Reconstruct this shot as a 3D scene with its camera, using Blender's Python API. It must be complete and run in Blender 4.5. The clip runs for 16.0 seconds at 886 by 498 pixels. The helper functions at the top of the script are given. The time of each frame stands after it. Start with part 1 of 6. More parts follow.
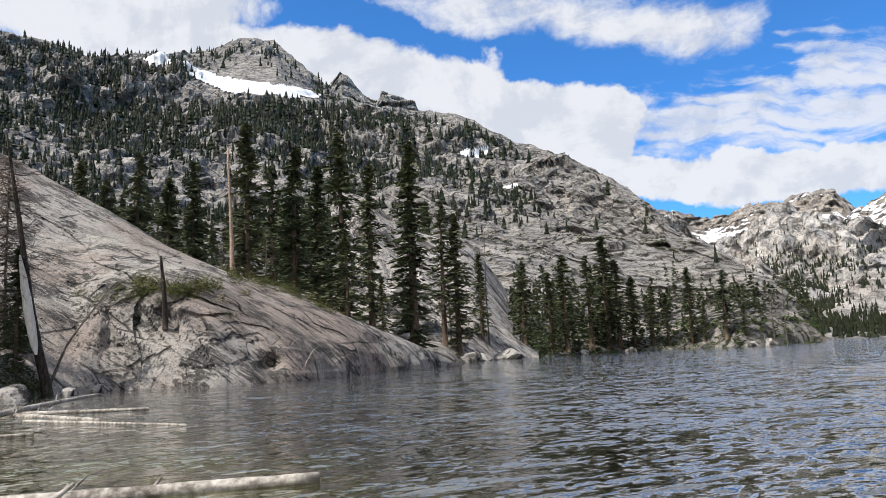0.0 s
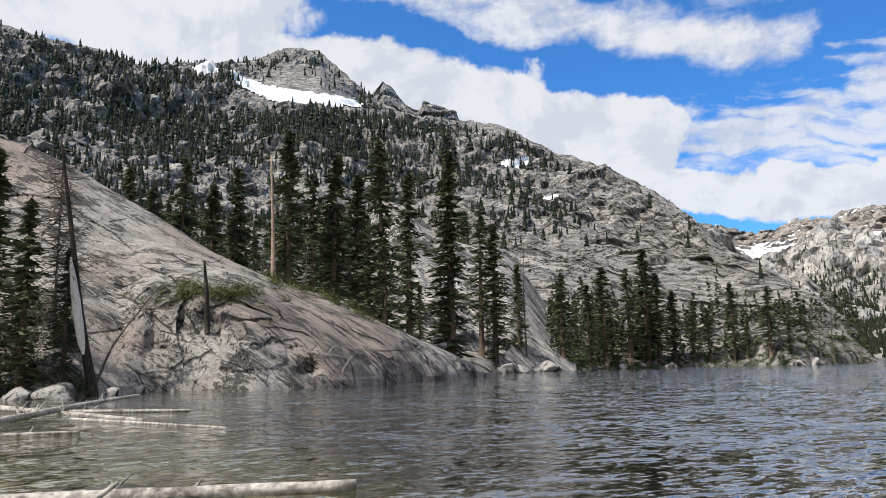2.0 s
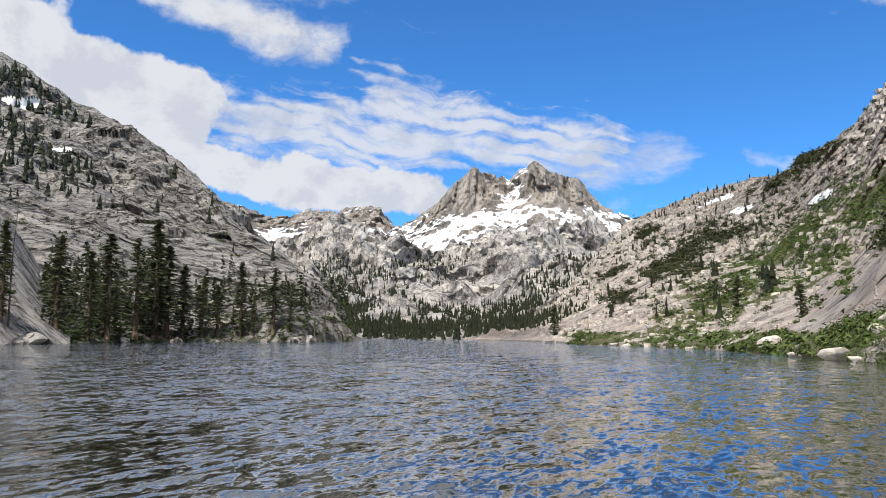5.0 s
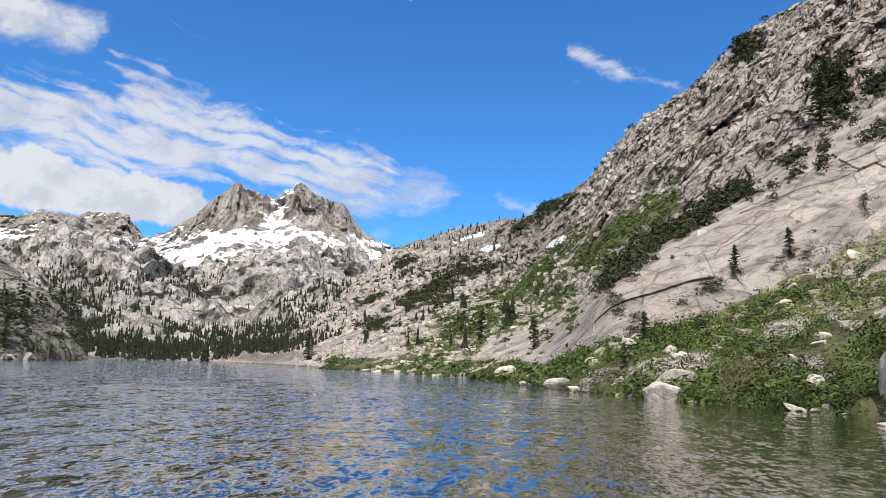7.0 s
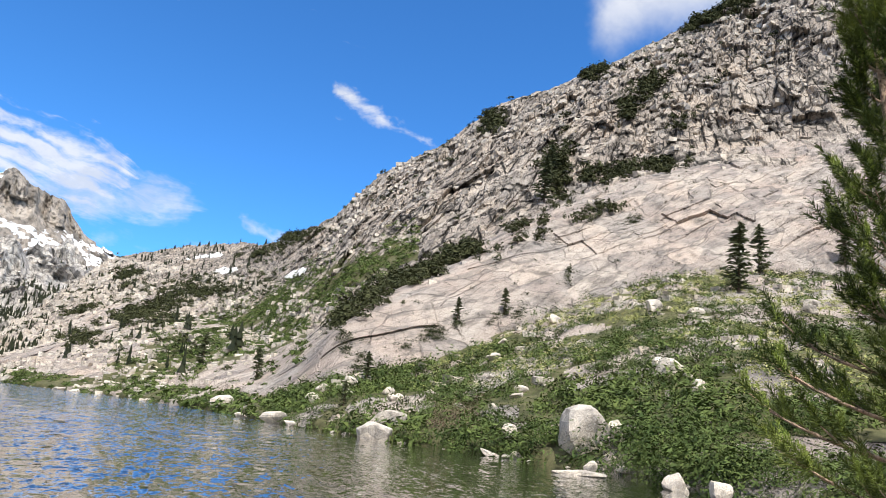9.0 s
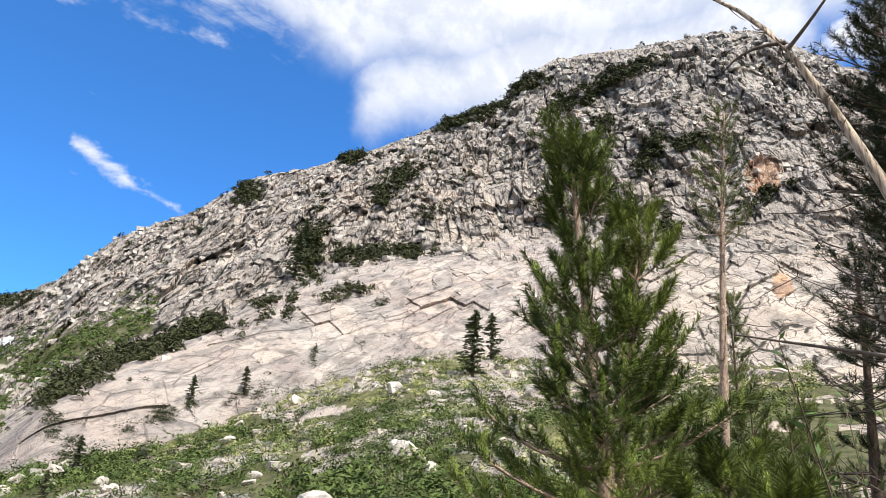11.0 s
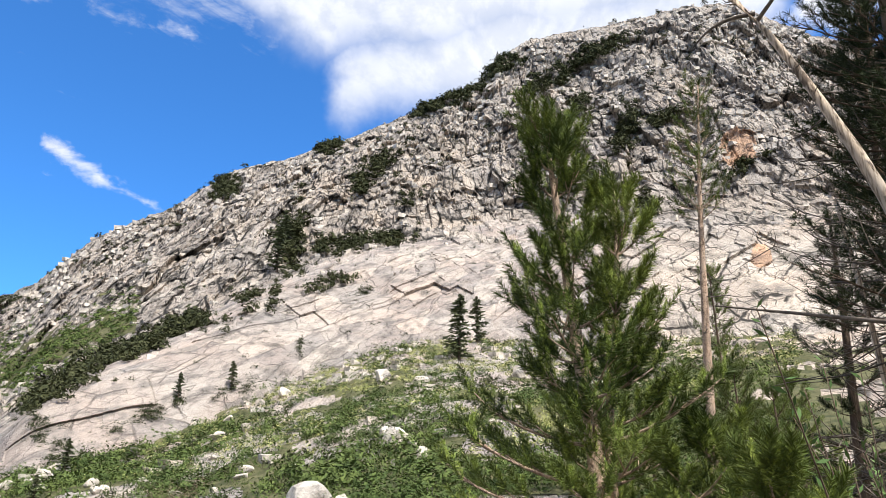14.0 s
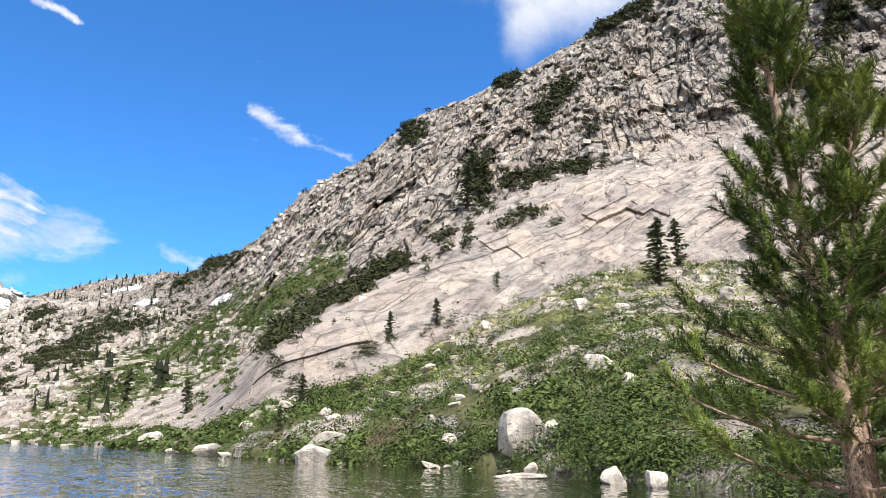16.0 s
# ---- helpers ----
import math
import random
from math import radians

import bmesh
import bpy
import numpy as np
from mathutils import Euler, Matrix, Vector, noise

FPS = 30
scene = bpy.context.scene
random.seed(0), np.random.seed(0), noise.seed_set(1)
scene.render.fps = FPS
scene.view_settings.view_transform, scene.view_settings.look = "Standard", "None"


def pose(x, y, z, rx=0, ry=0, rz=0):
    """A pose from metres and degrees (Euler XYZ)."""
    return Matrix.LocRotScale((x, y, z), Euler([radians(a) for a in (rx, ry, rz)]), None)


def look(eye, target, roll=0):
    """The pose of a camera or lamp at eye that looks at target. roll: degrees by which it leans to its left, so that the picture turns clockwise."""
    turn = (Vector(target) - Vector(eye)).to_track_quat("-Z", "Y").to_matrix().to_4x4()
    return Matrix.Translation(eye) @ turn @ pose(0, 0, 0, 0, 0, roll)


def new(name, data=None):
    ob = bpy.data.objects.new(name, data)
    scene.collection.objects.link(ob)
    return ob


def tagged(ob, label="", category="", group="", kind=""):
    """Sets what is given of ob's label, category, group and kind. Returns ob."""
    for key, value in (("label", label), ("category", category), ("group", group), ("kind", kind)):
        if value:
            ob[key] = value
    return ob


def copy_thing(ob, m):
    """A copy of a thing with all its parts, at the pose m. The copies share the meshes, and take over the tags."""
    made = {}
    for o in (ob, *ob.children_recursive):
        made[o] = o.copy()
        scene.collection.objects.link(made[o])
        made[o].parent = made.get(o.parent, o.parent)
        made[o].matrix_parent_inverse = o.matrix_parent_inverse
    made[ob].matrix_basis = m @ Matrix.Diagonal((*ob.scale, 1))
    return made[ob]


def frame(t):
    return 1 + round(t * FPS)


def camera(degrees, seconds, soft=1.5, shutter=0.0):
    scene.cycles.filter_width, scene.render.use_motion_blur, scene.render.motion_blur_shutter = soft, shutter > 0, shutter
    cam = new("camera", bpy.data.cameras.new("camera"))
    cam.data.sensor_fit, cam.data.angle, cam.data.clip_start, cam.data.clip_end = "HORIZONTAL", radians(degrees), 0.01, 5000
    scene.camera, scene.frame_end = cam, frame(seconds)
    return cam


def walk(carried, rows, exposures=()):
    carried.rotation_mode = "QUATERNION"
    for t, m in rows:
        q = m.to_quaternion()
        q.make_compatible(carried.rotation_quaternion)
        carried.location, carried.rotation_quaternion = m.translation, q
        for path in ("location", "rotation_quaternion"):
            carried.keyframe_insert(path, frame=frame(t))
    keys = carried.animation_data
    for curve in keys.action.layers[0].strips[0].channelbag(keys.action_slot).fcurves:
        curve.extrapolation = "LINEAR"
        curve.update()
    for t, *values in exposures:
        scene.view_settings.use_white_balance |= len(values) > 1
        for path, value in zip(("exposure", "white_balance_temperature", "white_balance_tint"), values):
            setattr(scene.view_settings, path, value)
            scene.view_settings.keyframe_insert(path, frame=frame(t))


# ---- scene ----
cam = camera(63.37, 16.0, soft=0.65)
# seconds, eye in metres, turn about x, y and z in degrees
ROWS = [
    (0.0, -0.350, 0.300, 1.593, 98.36, 2.56, 0.38),
    (0.5, -0.374, 0.300, 1.599, 98.93, 2.36, 2.68),
    (1.0, -0.389, 0.299, 1.603, 99.28, 2.09, 4.06),
    (1.5, -0.393, 0.298, 1.604, 99.37, 1.61, 4.37),
    (2.0, -0.382, 0.299, 1.602, 99.22, 1.00, 3.25),
    (2.5, -0.336, 0.300, 1.600, 99.00, 0.22, -1.33),
    (3.0, -0.266, 0.294, 1.597, 98.75, 0.08, -8.00),
    (3.5, -0.194, 0.279, 1.591, 98.21, 0.06, -15.06),
    (4.0, -0.125, 0.256, 1.585, 97.65, 0.11, -21.99),
    (4.5, -0.064, 0.227, 1.580, 97.15, -0.05, -28.52),
    (7.0, 0.131, 0.059, 1.603, 99.30, -1.72, -53.53),
    (7.5, 0.160, 0.016, 1.613, 100.17, -2.54, -58.71),
    (8.0, 0.187, -0.033, 1.622, 101.03, -3.58, -64.28),
    (8.5, 0.209, -0.083, 1.633, 102.02, -4.72, -69.82),
    (9.0, 0.226, -0.133, 1.647, 103.34, -5.54, -75.13),
    (9.5, 0.238, -0.182, 1.667, 105.20, -5.75, -80.26),
    (10.0, 0.247, -0.236, 1.692, 107.46, -5.35, -85.57),
    (12.5, 0.238, -0.422, 1.753, 112.88, -0.29, -101.84),
    (13.0, 0.240, -0.411, 1.745, 112.20, -0.08, -100.74),
    (13.5, 0.243, -0.388, 1.734, 111.18, -0.15, -98.50),
    (14.0, 0.247, -0.356, 1.721, 109.99, -0.26, -95.48),
    (14.5, 0.250, -0.319, 1.707, 108.72, -0.29, -91.91),
    (15.0, 0.250, -0.278, 1.692, 107.40, -0.26, -87.98),
    (15.5, 0.246, -0.235, 1.677, 106.00, -0.20, -83.86),
    (16.0, 0.240, -0.193, 1.661, 104.56, -0.19, -79.75),
]
walk(cam, [(t, pose(x, y, z, rx, ry, rz)) for t, x, y, z, rx, ry, rz in ROWS],
     [(0.0, 0.05), (2.5, -0.02), (3.5, -0.08), (4.5, -0.08), (7.0, -0.08), (9.0, 0.20), (10.0, 0.32), (12.5, 0.42), (14.0, 0.42), (16.0, 0.35)])

EYE = 1.6


# ---- node helpers ----
class Nodes:
    """Short-hand for building a node tree."""

    def __init__(self, tree):
        self.tree = tree
        tree.nodes.clear()

    def add(self, kind, props=None, **inputs):
        n = self.tree.nodes.new(kind)
        for k, v in (props or {}).items():
            setattr(n, k, v)
        for k, v in inputs.items():
            self.put(n.inputs[int(k[1:])] if k[0] == "i" and k[1:].isdigit() else n.inputs[k.replace("_", " ")], v)
        return n

    def put(self, socket, v):
        if isinstance(v, bpy.types.NodeSocket):
            self.tree.links.new(v, socket)
        elif v is not None:
            socket.default_value = v

    def math(self, op, a, b=None, c=None, clamp=False):
        return self.add("ShaderNodeMath", {"operation": op, "use_clamp": clamp}, i0=a, i1=b, i2=c).outputs[0]

    def vec(self, op, a, b=None):
        n = self.add("ShaderNodeVectorMath", {"operation": op}, i0=a, i1=b)
        return n.outputs["Value"] if op in ("DOT_PRODUCT", "LENGTH") else n.outputs[0]

    def scaled(self, v, s):
        return self.add("ShaderNodeMapping", {}, Vector=v, Scale=s).outputs[0]

    def turned(self, v, s, rot):
        r = self.add("ShaderNodeMapping", {}, Vector=v, Rotation=[radians(a) for a in rot]).outputs[0]
        return self.scaled(r, s)

    def noise(self, v, scale, detail=6.0, rough=0.55, warp=0.0):
        return self.add("ShaderNodeTexNoise", {}, Vector=v, Scale=scale, Detail=detail, Roughness=rough, Distortion=warp).outputs[0]

    def edges(self, v, scale, rand=1.0):
        return self.add("ShaderNodeTexVoronoi", {"feature": "DISTANCE_TO_EDGE"}, Vector=v, Scale=scale, Randomness=rand).outputs["Distance"]

    def span(self, v, a, b, lo=0.0, hi=1.0, smooth=True):
        return self.add("ShaderNodeMapRange", {"interpolation_type": "SMOOTHSTEP" if smooth else "LINEAR"}, i0=v, i1=a, i2=b, i3=lo, i4=hi).outputs[0]

    def mix(self, f, a, b):
        n = self.add("ShaderNodeMix", {"data_type": "RGBA"}, i0=f)
        self.put(n.inputs[6], (*a, 1) if isinstance(a, tuple) else a)
        self.put(n.inputs[7], (*b, 1) if isinstance(b, tuple) else b)
        return n.outputs[2]

    def times(self, a, b):
        n = self.add("ShaderNodeMix", {"data_type": "RGBA", "blend_type": "MULTIPLY"}, i0=1.0)
        self.put(n.inputs[6], a)
        self.put(n.inputs[7], b)
        return n.outputs[2]

    def bump(self, h, strength, dist, normal=None):
        return self.add("ShaderNodeBump", {}, Strength=strength, Distance=dist, Height=h, Normal=normal).outputs[0]


# ---- sky and sun ----
SUN_AZ, SUN_EL = -122.0, 57.0
world = bpy.data.worlds.new("sky")
scene.world = world
world.use_nodes = True
w = Nodes(world.node_tree)
heaven = w.add("ShaderNodeTexSky", {"sky_type": "NISHITA", "sun_disc": False, "sun_elevation": radians(SUN_EL), "sun_rotation": radians(SUN_AZ), "altitude": 1500.0, "dust_density": 0.4, "ozone_density": 3.0})
way = w.add("ShaderNodeTexCoord").outputs["Generated"]
axes = w.add("ShaderNodeSeparateXYZ", {}, Vector=way).outputs


def toward(az, el):
    a, e = radians(az), radians(el)
    return (math.sin(a) * math.cos(e), math.cos(a) * math.cos(e), math.sin(e))


def lobe(az, el, lo, hi):
    return w.span(w.vec("DOT_PRODUCT", way, toward(az, el)), lo, hi)


# bearing and elevation of a direction, in degrees, loosened a little so that no edge is smooth
bearing = w.math("MULTIPLY", w.math("ARCTAN2", axes[0], axes[1]), 57.2958)
raised = w.math("MULTIPLY", w.math("ARCSINE", axes[2]), 57.2958)
loose = w.add("ShaderNodeSeparateXYZ", {}, Vector=w.add("ShaderNodeTexNoise", {}, Vector=way, Scale=7.0, Detail=5.0, Roughness=0.6).outputs[1]).outputs
bearing_ = w.math("ADD", bearing, w.math("MULTIPLY", w.math("SUBTRACT", loose[0], 0.5), 9.0))
raised_ = w.math("ADD", raised, w.math("MULTIPLY", w.math("SUBTRACT", loose[1], 0.5), 5.0))


def bank(a0, e0, a1, e1, half, fade):
    """1 along a band of sky from one bearing and elevation to another, fading out over its half width."""
    n_ = math.hypot(a1 - a0, e1 - e0)
    ua, ue = (a1 - a0) / n_, (e1 - e0) / n_
    da, de = w.math("SUBTRACT", bearing_, a0), w.math("SUBTRACT", raised_, e0)
    along = w.math("ADD", w.math("MULTIPLY", da, ua), w.math("MULTIPLY", de, ue))
    off = w.math("SUBTRACT", w.math("MULTIPLY", de, ua), w.math("MULTIPLY", da, ue))
    past = w.math("MAXIMUM", w.math("MAXIMUM", w.math("MULTIPLY", along, -1.0), w.math("SUBTRACT", along, n_)), 0.0)
    d = w.math("SQRT", w.math("ADD", w.math("MULTIPLY", off, off), w.math("MULTIPLY", past, past)))
    return w.span(d, half - fade, half + fade, 1.0, 0.0)


def most(*v):
    out = v[0]
    for k in v[1:]:
        out = w.math("MAXIMUM", out, k)
    return out


def less(a_, b_, k=1.0):
    return w.math("SUBTRACT", a_, w.math("MULTIPLY", b_, k))


puffs = w.noise(way, 5.5, 10.0, 0.60, 0.25)
puffs_sunward = w.noise(w.vec("ADD", way, (-0.020, 0.004, 0.026)), 5.5, 10.0, 0.60, 0.25)
grain = w.noise(w.scaled(way, (1, 1, 2.2)), 16.0, 7.0, 0.65, 0.5)
# heaped cloud over the western ridge, down to the pass
# first two banks and lobe: unseen cloud added to brighten water and ambient light
heap_at = most(bank(0, 33.5, 34, 31, 3.6, 2), bank(-60, 52, 42, 48, 14, 8), bank(-70, 34, -22, 30, 10, 4), bank(-22, 22, 2, 19, 5.2, 1.6), bank(2, 18, 13, 16, 4.2, 1.4), bank(12, 13.0, 33, 11.0, 2.0, 1.2), lobe(-150, 50, 0.2, 0.9))
heap = w.span(w.math("ADD", puffs, w.math("MULTIPLY", w.math("SUBTRACT", heap_at, 0.5), 0.62)), 0.50, 0.66)
# the long upper band, with a blue lane under it
band_at = less(most(bank(-30, 36, 6, 27.5, 3.4, 1.6), bank(6, 27, 24, 22.2, 1.9, 1.6), bank(10, 40, 22, 30, 5, 4)), bank(-9, 26.4, 16, 20.4, 0.9, 0.8), 0.75)
band = w.span(w.math("ADD", w.math("ADD", w.math("MULTIPLY", puffs, 0.5), w.math("MULTIPLY", grain, 0.5)), w.math("MULTIPLY", w.math("SUBTRACT", band_at, 0.5), 0.46)), 0.44, 0.80)
# rippled sheet over the valley head
ripple_v = w.math("ADD", w.math("ADD", raised, w.math("MULTIPLY", bearing, 0.16)), w.math("MULTIPLY", w.math("SUBTRACT", w.noise(way, 9.0, 4.0, 0.5), 0.5), 4.2))
ripple = w.math("SINE", w.math("MULTIPLY", ripple_v, 5.4))
comb = w.noise(w.add("ShaderNodeCombineXYZ", {}, X=w.math("MULTIPLY", bearing_, 0.16), Y=w.math("MULTIPLY", ripple_v, 0.9), Z=0.0).outputs[0], 1.0, 5.0, 0.6, 0.4)
sheet_at = most(bank(14, 17.0, 33, 15.0, 2.6, 2.2), bank(30, 18.0, 46, 14.5, 3.0, 2.4), w.math("MULTIPLY", bank(27, 21.0, 39, 18.6, 0.8, 1.4), 0.55))
sheet_d = w.math("ADD", w.math("ADD", w.math("MULTIPLY", comb, 0.62), w.math("MULTIPLY", grain, 0.38)), w.math("MULTIPLY", ripple, 0.045))
veil = w.math("MULTIPLY", w.span(w.math("ADD", sheet_d, w.math("MULTIPLY", w.math("SUBTRACT", sheet_at, 0.5), 0.40)), 0.46, 0.74), 0.88)
# thin haze beyond the twin peak, a lone wisp, scraps high up
# the bank at 47 degrees is added overhead to pale the water's blue reflections
haze_at = most(w.math("MULTIPLY", bank(38, 47, 78, 47, 12, 6), 1.0), bank(45, 13, 52, 14, 2.0, 2.0), w.math("MULTIPLY", bank(56.5, 12.8, 60, 12.7, 0.5, 0.7), 0.9), w.math("MULTIPLY", bank(48, 10.5, 60, 10.5, 0.8, 1.0), 0.6))
haze = w.math("MULTIPLY", w.span(w.math("ADD", w.math("MULTIPLY", w.math("ADD", grain, comb), 0.5), w.math("MULTIPLY", w.math("SUBTRACT", haze_at, 0.5), 0.55)), 0.46, 0.86), 0.62)
wisp_at = most(w.math("MULTIPLY", bank(59.5, 26.2, 64, 24.6, 0.1, 0.5), 0.65), bank(64.0, 24.8, 69.2, 23.2, 0.9, 1.1), w.math("MULTIPLY", bank(69, 22.8, 73, 21.2, 0.5, 0.9), 0.8), bank(46.0, 29.4, 50, 28.6, 0.35, 0.5), w.math("MULTIPLY", bank(60, 33.6, 72, 34.0, 0.8, 1.6), 0.72), w.math("MULTIPLY", bank(27, 25, 37, 24, 0.3, 0.9), 0.6))
wisp = w.math("MULTIPLY", w.span(w.math("ADD", grain, w.math("MULTIPLY", w.math("SUBTRACT", wisp_at, 0.5), 0.70)), 0.46, 0.94), 0.9)
# the soft cloud cap over the eastern wall
cap_at = most(bank(84, 42, 125, 44, 7.5, 5.0), bank(88, 33.5, 122, 37, 3.6, 3.4), bank(75, 40.5, 84, 37, 2.4, 3.0))
cap = w.span(w.math("ADD", w.noise(way, 3.0, 5.0, 0.45, 0.6), w.math("MULTIPLY", w.math("SUBTRACT", cap_at, 0.5), 0.95)), 0.14, 1.02)
cover = most(heap, band, veil, cap, haze, wisp)
shade = w.span(w.math("ADD", w.math("SUBTRACT", puffs, puffs_sunward), w.math("MULTIPLY", w.math("SUBTRACT", grain, 0.5), 0.16)), -0.07, 0.05)
cloud = w.mix(shade, (5.7, 5.95, 6.5), (7.0, 7.1, 7.4))
blue = w.times(heaven.outputs[0], (0.50, 1.16, 1.74, 1))
back = w.add("ShaderNodeBackground", {}, Color=w.mix(w.math("MULTIPLY", cover, 0.95), blue, cloud), Strength=0.12)
w.add("ShaderNodeOutputWorld", {}, Surface=back.outputs[0])

sun = new("sun", bpy.data.lights.new("sun", "SUN"))
sun.data.energy, sun.data.angle, sun.data.color = 5.0, radians(0.6), (1.0, 0.955, 0.89)
sun.matrix_world = look(Vector(toward(SUN_AZ, SUN_EL)) * 500, (0, 0, 0))

# ---- materials ----
def material(name):
    m = bpy.data.materials.new(name)
    m.use_nodes = True
    return m, Nodes(m.node_tree)


def finish(n, colour, rough=0.8, normal=None, **more):
    b = n.add("ShaderNodeBsdfPrincipled", {}, Base_Color=colour, Roughness=rough, Normal=normal, **more)
    n.add("ShaderNodeOutputMaterial", {}, Surface=b.outputs[0])
    return b


def granite(name, dark, light, warm, unit, stretch=(1, 1, 0.45), turn=(0, 0, 0), crack=1.0, stain=0.6, relief=1.0, dip=False, gap=1.0):
    """Weathered granite; unit is the size in metres of its joint blocks."""
    m, n = material(name)
    p = n.add("ShaderNodeTexCoord").outputs["Object"]
    q = n.turned(p, stretch, turn)
    big = n.noise(p, 0.16 / unit, 5, 0.55)
    mid = n.noise(q, 1.1 / unit, 8, 0.66)
    fine = n.noise(p, 9.0 / unit, 5, 0.7)
    speck = n.noise(p, 26.0 / unit, 3, 0.7)
    run = n.noise(n.scaled(q, (0.6, 1.6, 1.6)), 0.9 / unit, 6, 0.6, 0.3) if dip else n.noise(n.scaled(p, (1, 1, 0.12)), 0.9 / unit, 6, 0.6, 0.4)
    push = n.vec("SUBTRACT", n.add("ShaderNodeTexNoise", {}, Vector=q, Scale=0.7 / unit, Detail=4.0).outputs[1], (0.5, 0.5, 0.5))
    bent = n.vec("ADD", q, n.vec("MULTIPLY", push, (unit * 0.6, unit * 0.6, unit * 0.6)))
    plate = n.add("ShaderNodeTexVoronoi", {}, Vector=bent, Scale=0.55 / unit)
    tone = n.add("ShaderNodeSeparateXYZ", {}, Vector=plate.outputs["Color"]).outputs[0]
    c = n.mix(n.span(big, 0.35, 0.65), light, warm)
    c = n.mix(n.math("MULTIPLY", n.span(mid, 0.46, 0.64), 0.85), c, dark)
    c = n.mix(n.math("MULTIPLY", n.span(run, 0.54, 0.70), stain), c, tuple(v * 0.42 for v in dark))
    c = n.mix(n.math("MULTIPLY", n.span(fine, 0.55, 0.75), 0.5), c, tuple(v * 0.6 for v in dark))
    c = n.mix(n.math("MULTIPLY", n.span(fine, 0.28, 0.42, 1, 0), 0.35), c, tuple(min(0.8, v * 1.25) for v in light))
    c = n.mix(n.math("MULTIPLY", n.span(speck, 0.54, 0.64), 0.75), c, tuple(v * 0.45 for v in dark))
    c = n.mix(n.math("MULTIPLY", n.span(speck, 0.34, 0.44, 1, 0), 0.55), c, tuple(min(0.8, v * 1.35) for v in light))
    keep = n.span(n.noise(p, 0.6 / unit, 5, 0.65), 0.42, 0.52)
    line = n.math("MULTIPLY", n.math("MAXIMUM", n.span(n.edges(bent, 0.55 / unit), 0.008 * gap, 0.045 * gap, 1, 0), n.math("MULTIPLY", n.span(n.edges(bent, 1.7 / unit), 0.010 * gap, 0.055 * gap, 1, 0), 0.7)), keep)
    c = n.times(c, n.mix(tone, (0.74, 0.75, 0.77), (1.12, 1.10, 1.07)))
    c = n.mix(n.math("MULTIPLY", line, 0.8 * crack), c, tuple(v * 0.25 for v in dark))
    h = n.math("SUBTRACT", n.math("ADD", n.math("MULTIPLY", mid, 0.6), n.math("ADD", n.math("MULTIPLY", fine, 0.22), n.math("MULTIPLY", speck, 0.08))), n.math("MULTIPLY", line, 0.45 * crack))
    finish(n, c, 0.88, n.bump(h, 0.9 * relief, 0.6 * unit), Specular_IOR_Level=0.25)
    return m


def leafy(name, a, b, rough=0.6):
    m, n = material(name)
    r = n.add("ShaderNodeNewGeometry").outputs["Random Per Island"]
    o = n.add("ShaderNodeObjectInfo").outputs["Random"]
    p = n.add("ShaderNodeTexCoord").outputs["Object"]
    tone = n.math("ADD", n.math("MULTIPLY", r, 0.40), n.math("MULTIPLY", n.span(n.noise(p, 0.55, 3), 0.36, 0.64), 0.60))
    c = n.mix(tone, a, b)
    c = n.times(c, n.mix(o, (0.8, 0.85, 0.8), (1.15, 1.1, 1.05)))
    finish(n, c, rough, Specular_IOR_Level=0.12)
    return m


def plain(name, a, b, scale, rough=0.85, bump=0.3, dist=0.02, stretch=(1, 1, 1)):
    m, n = material(name)
    p = n.scaled(n.add("ShaderNodeTexCoord").outputs["Object"], stretch)
    k = n.noise(p, scale, 8, 0.65)
    g = n.noise(p, scale * 0.12, 4, 0.5)
    c = n.mix(n.math("ADD", n.math("MULTIPLY", n.span(k, 0.35, 0.68), 0.7), n.math("MULTIPLY", n.span(g, 0.4, 0.62), 0.3)), a, b)
    finish(n, c, rough, n.bump(k, bump, dist), Specular_IOR_Level=0.2)
    return m


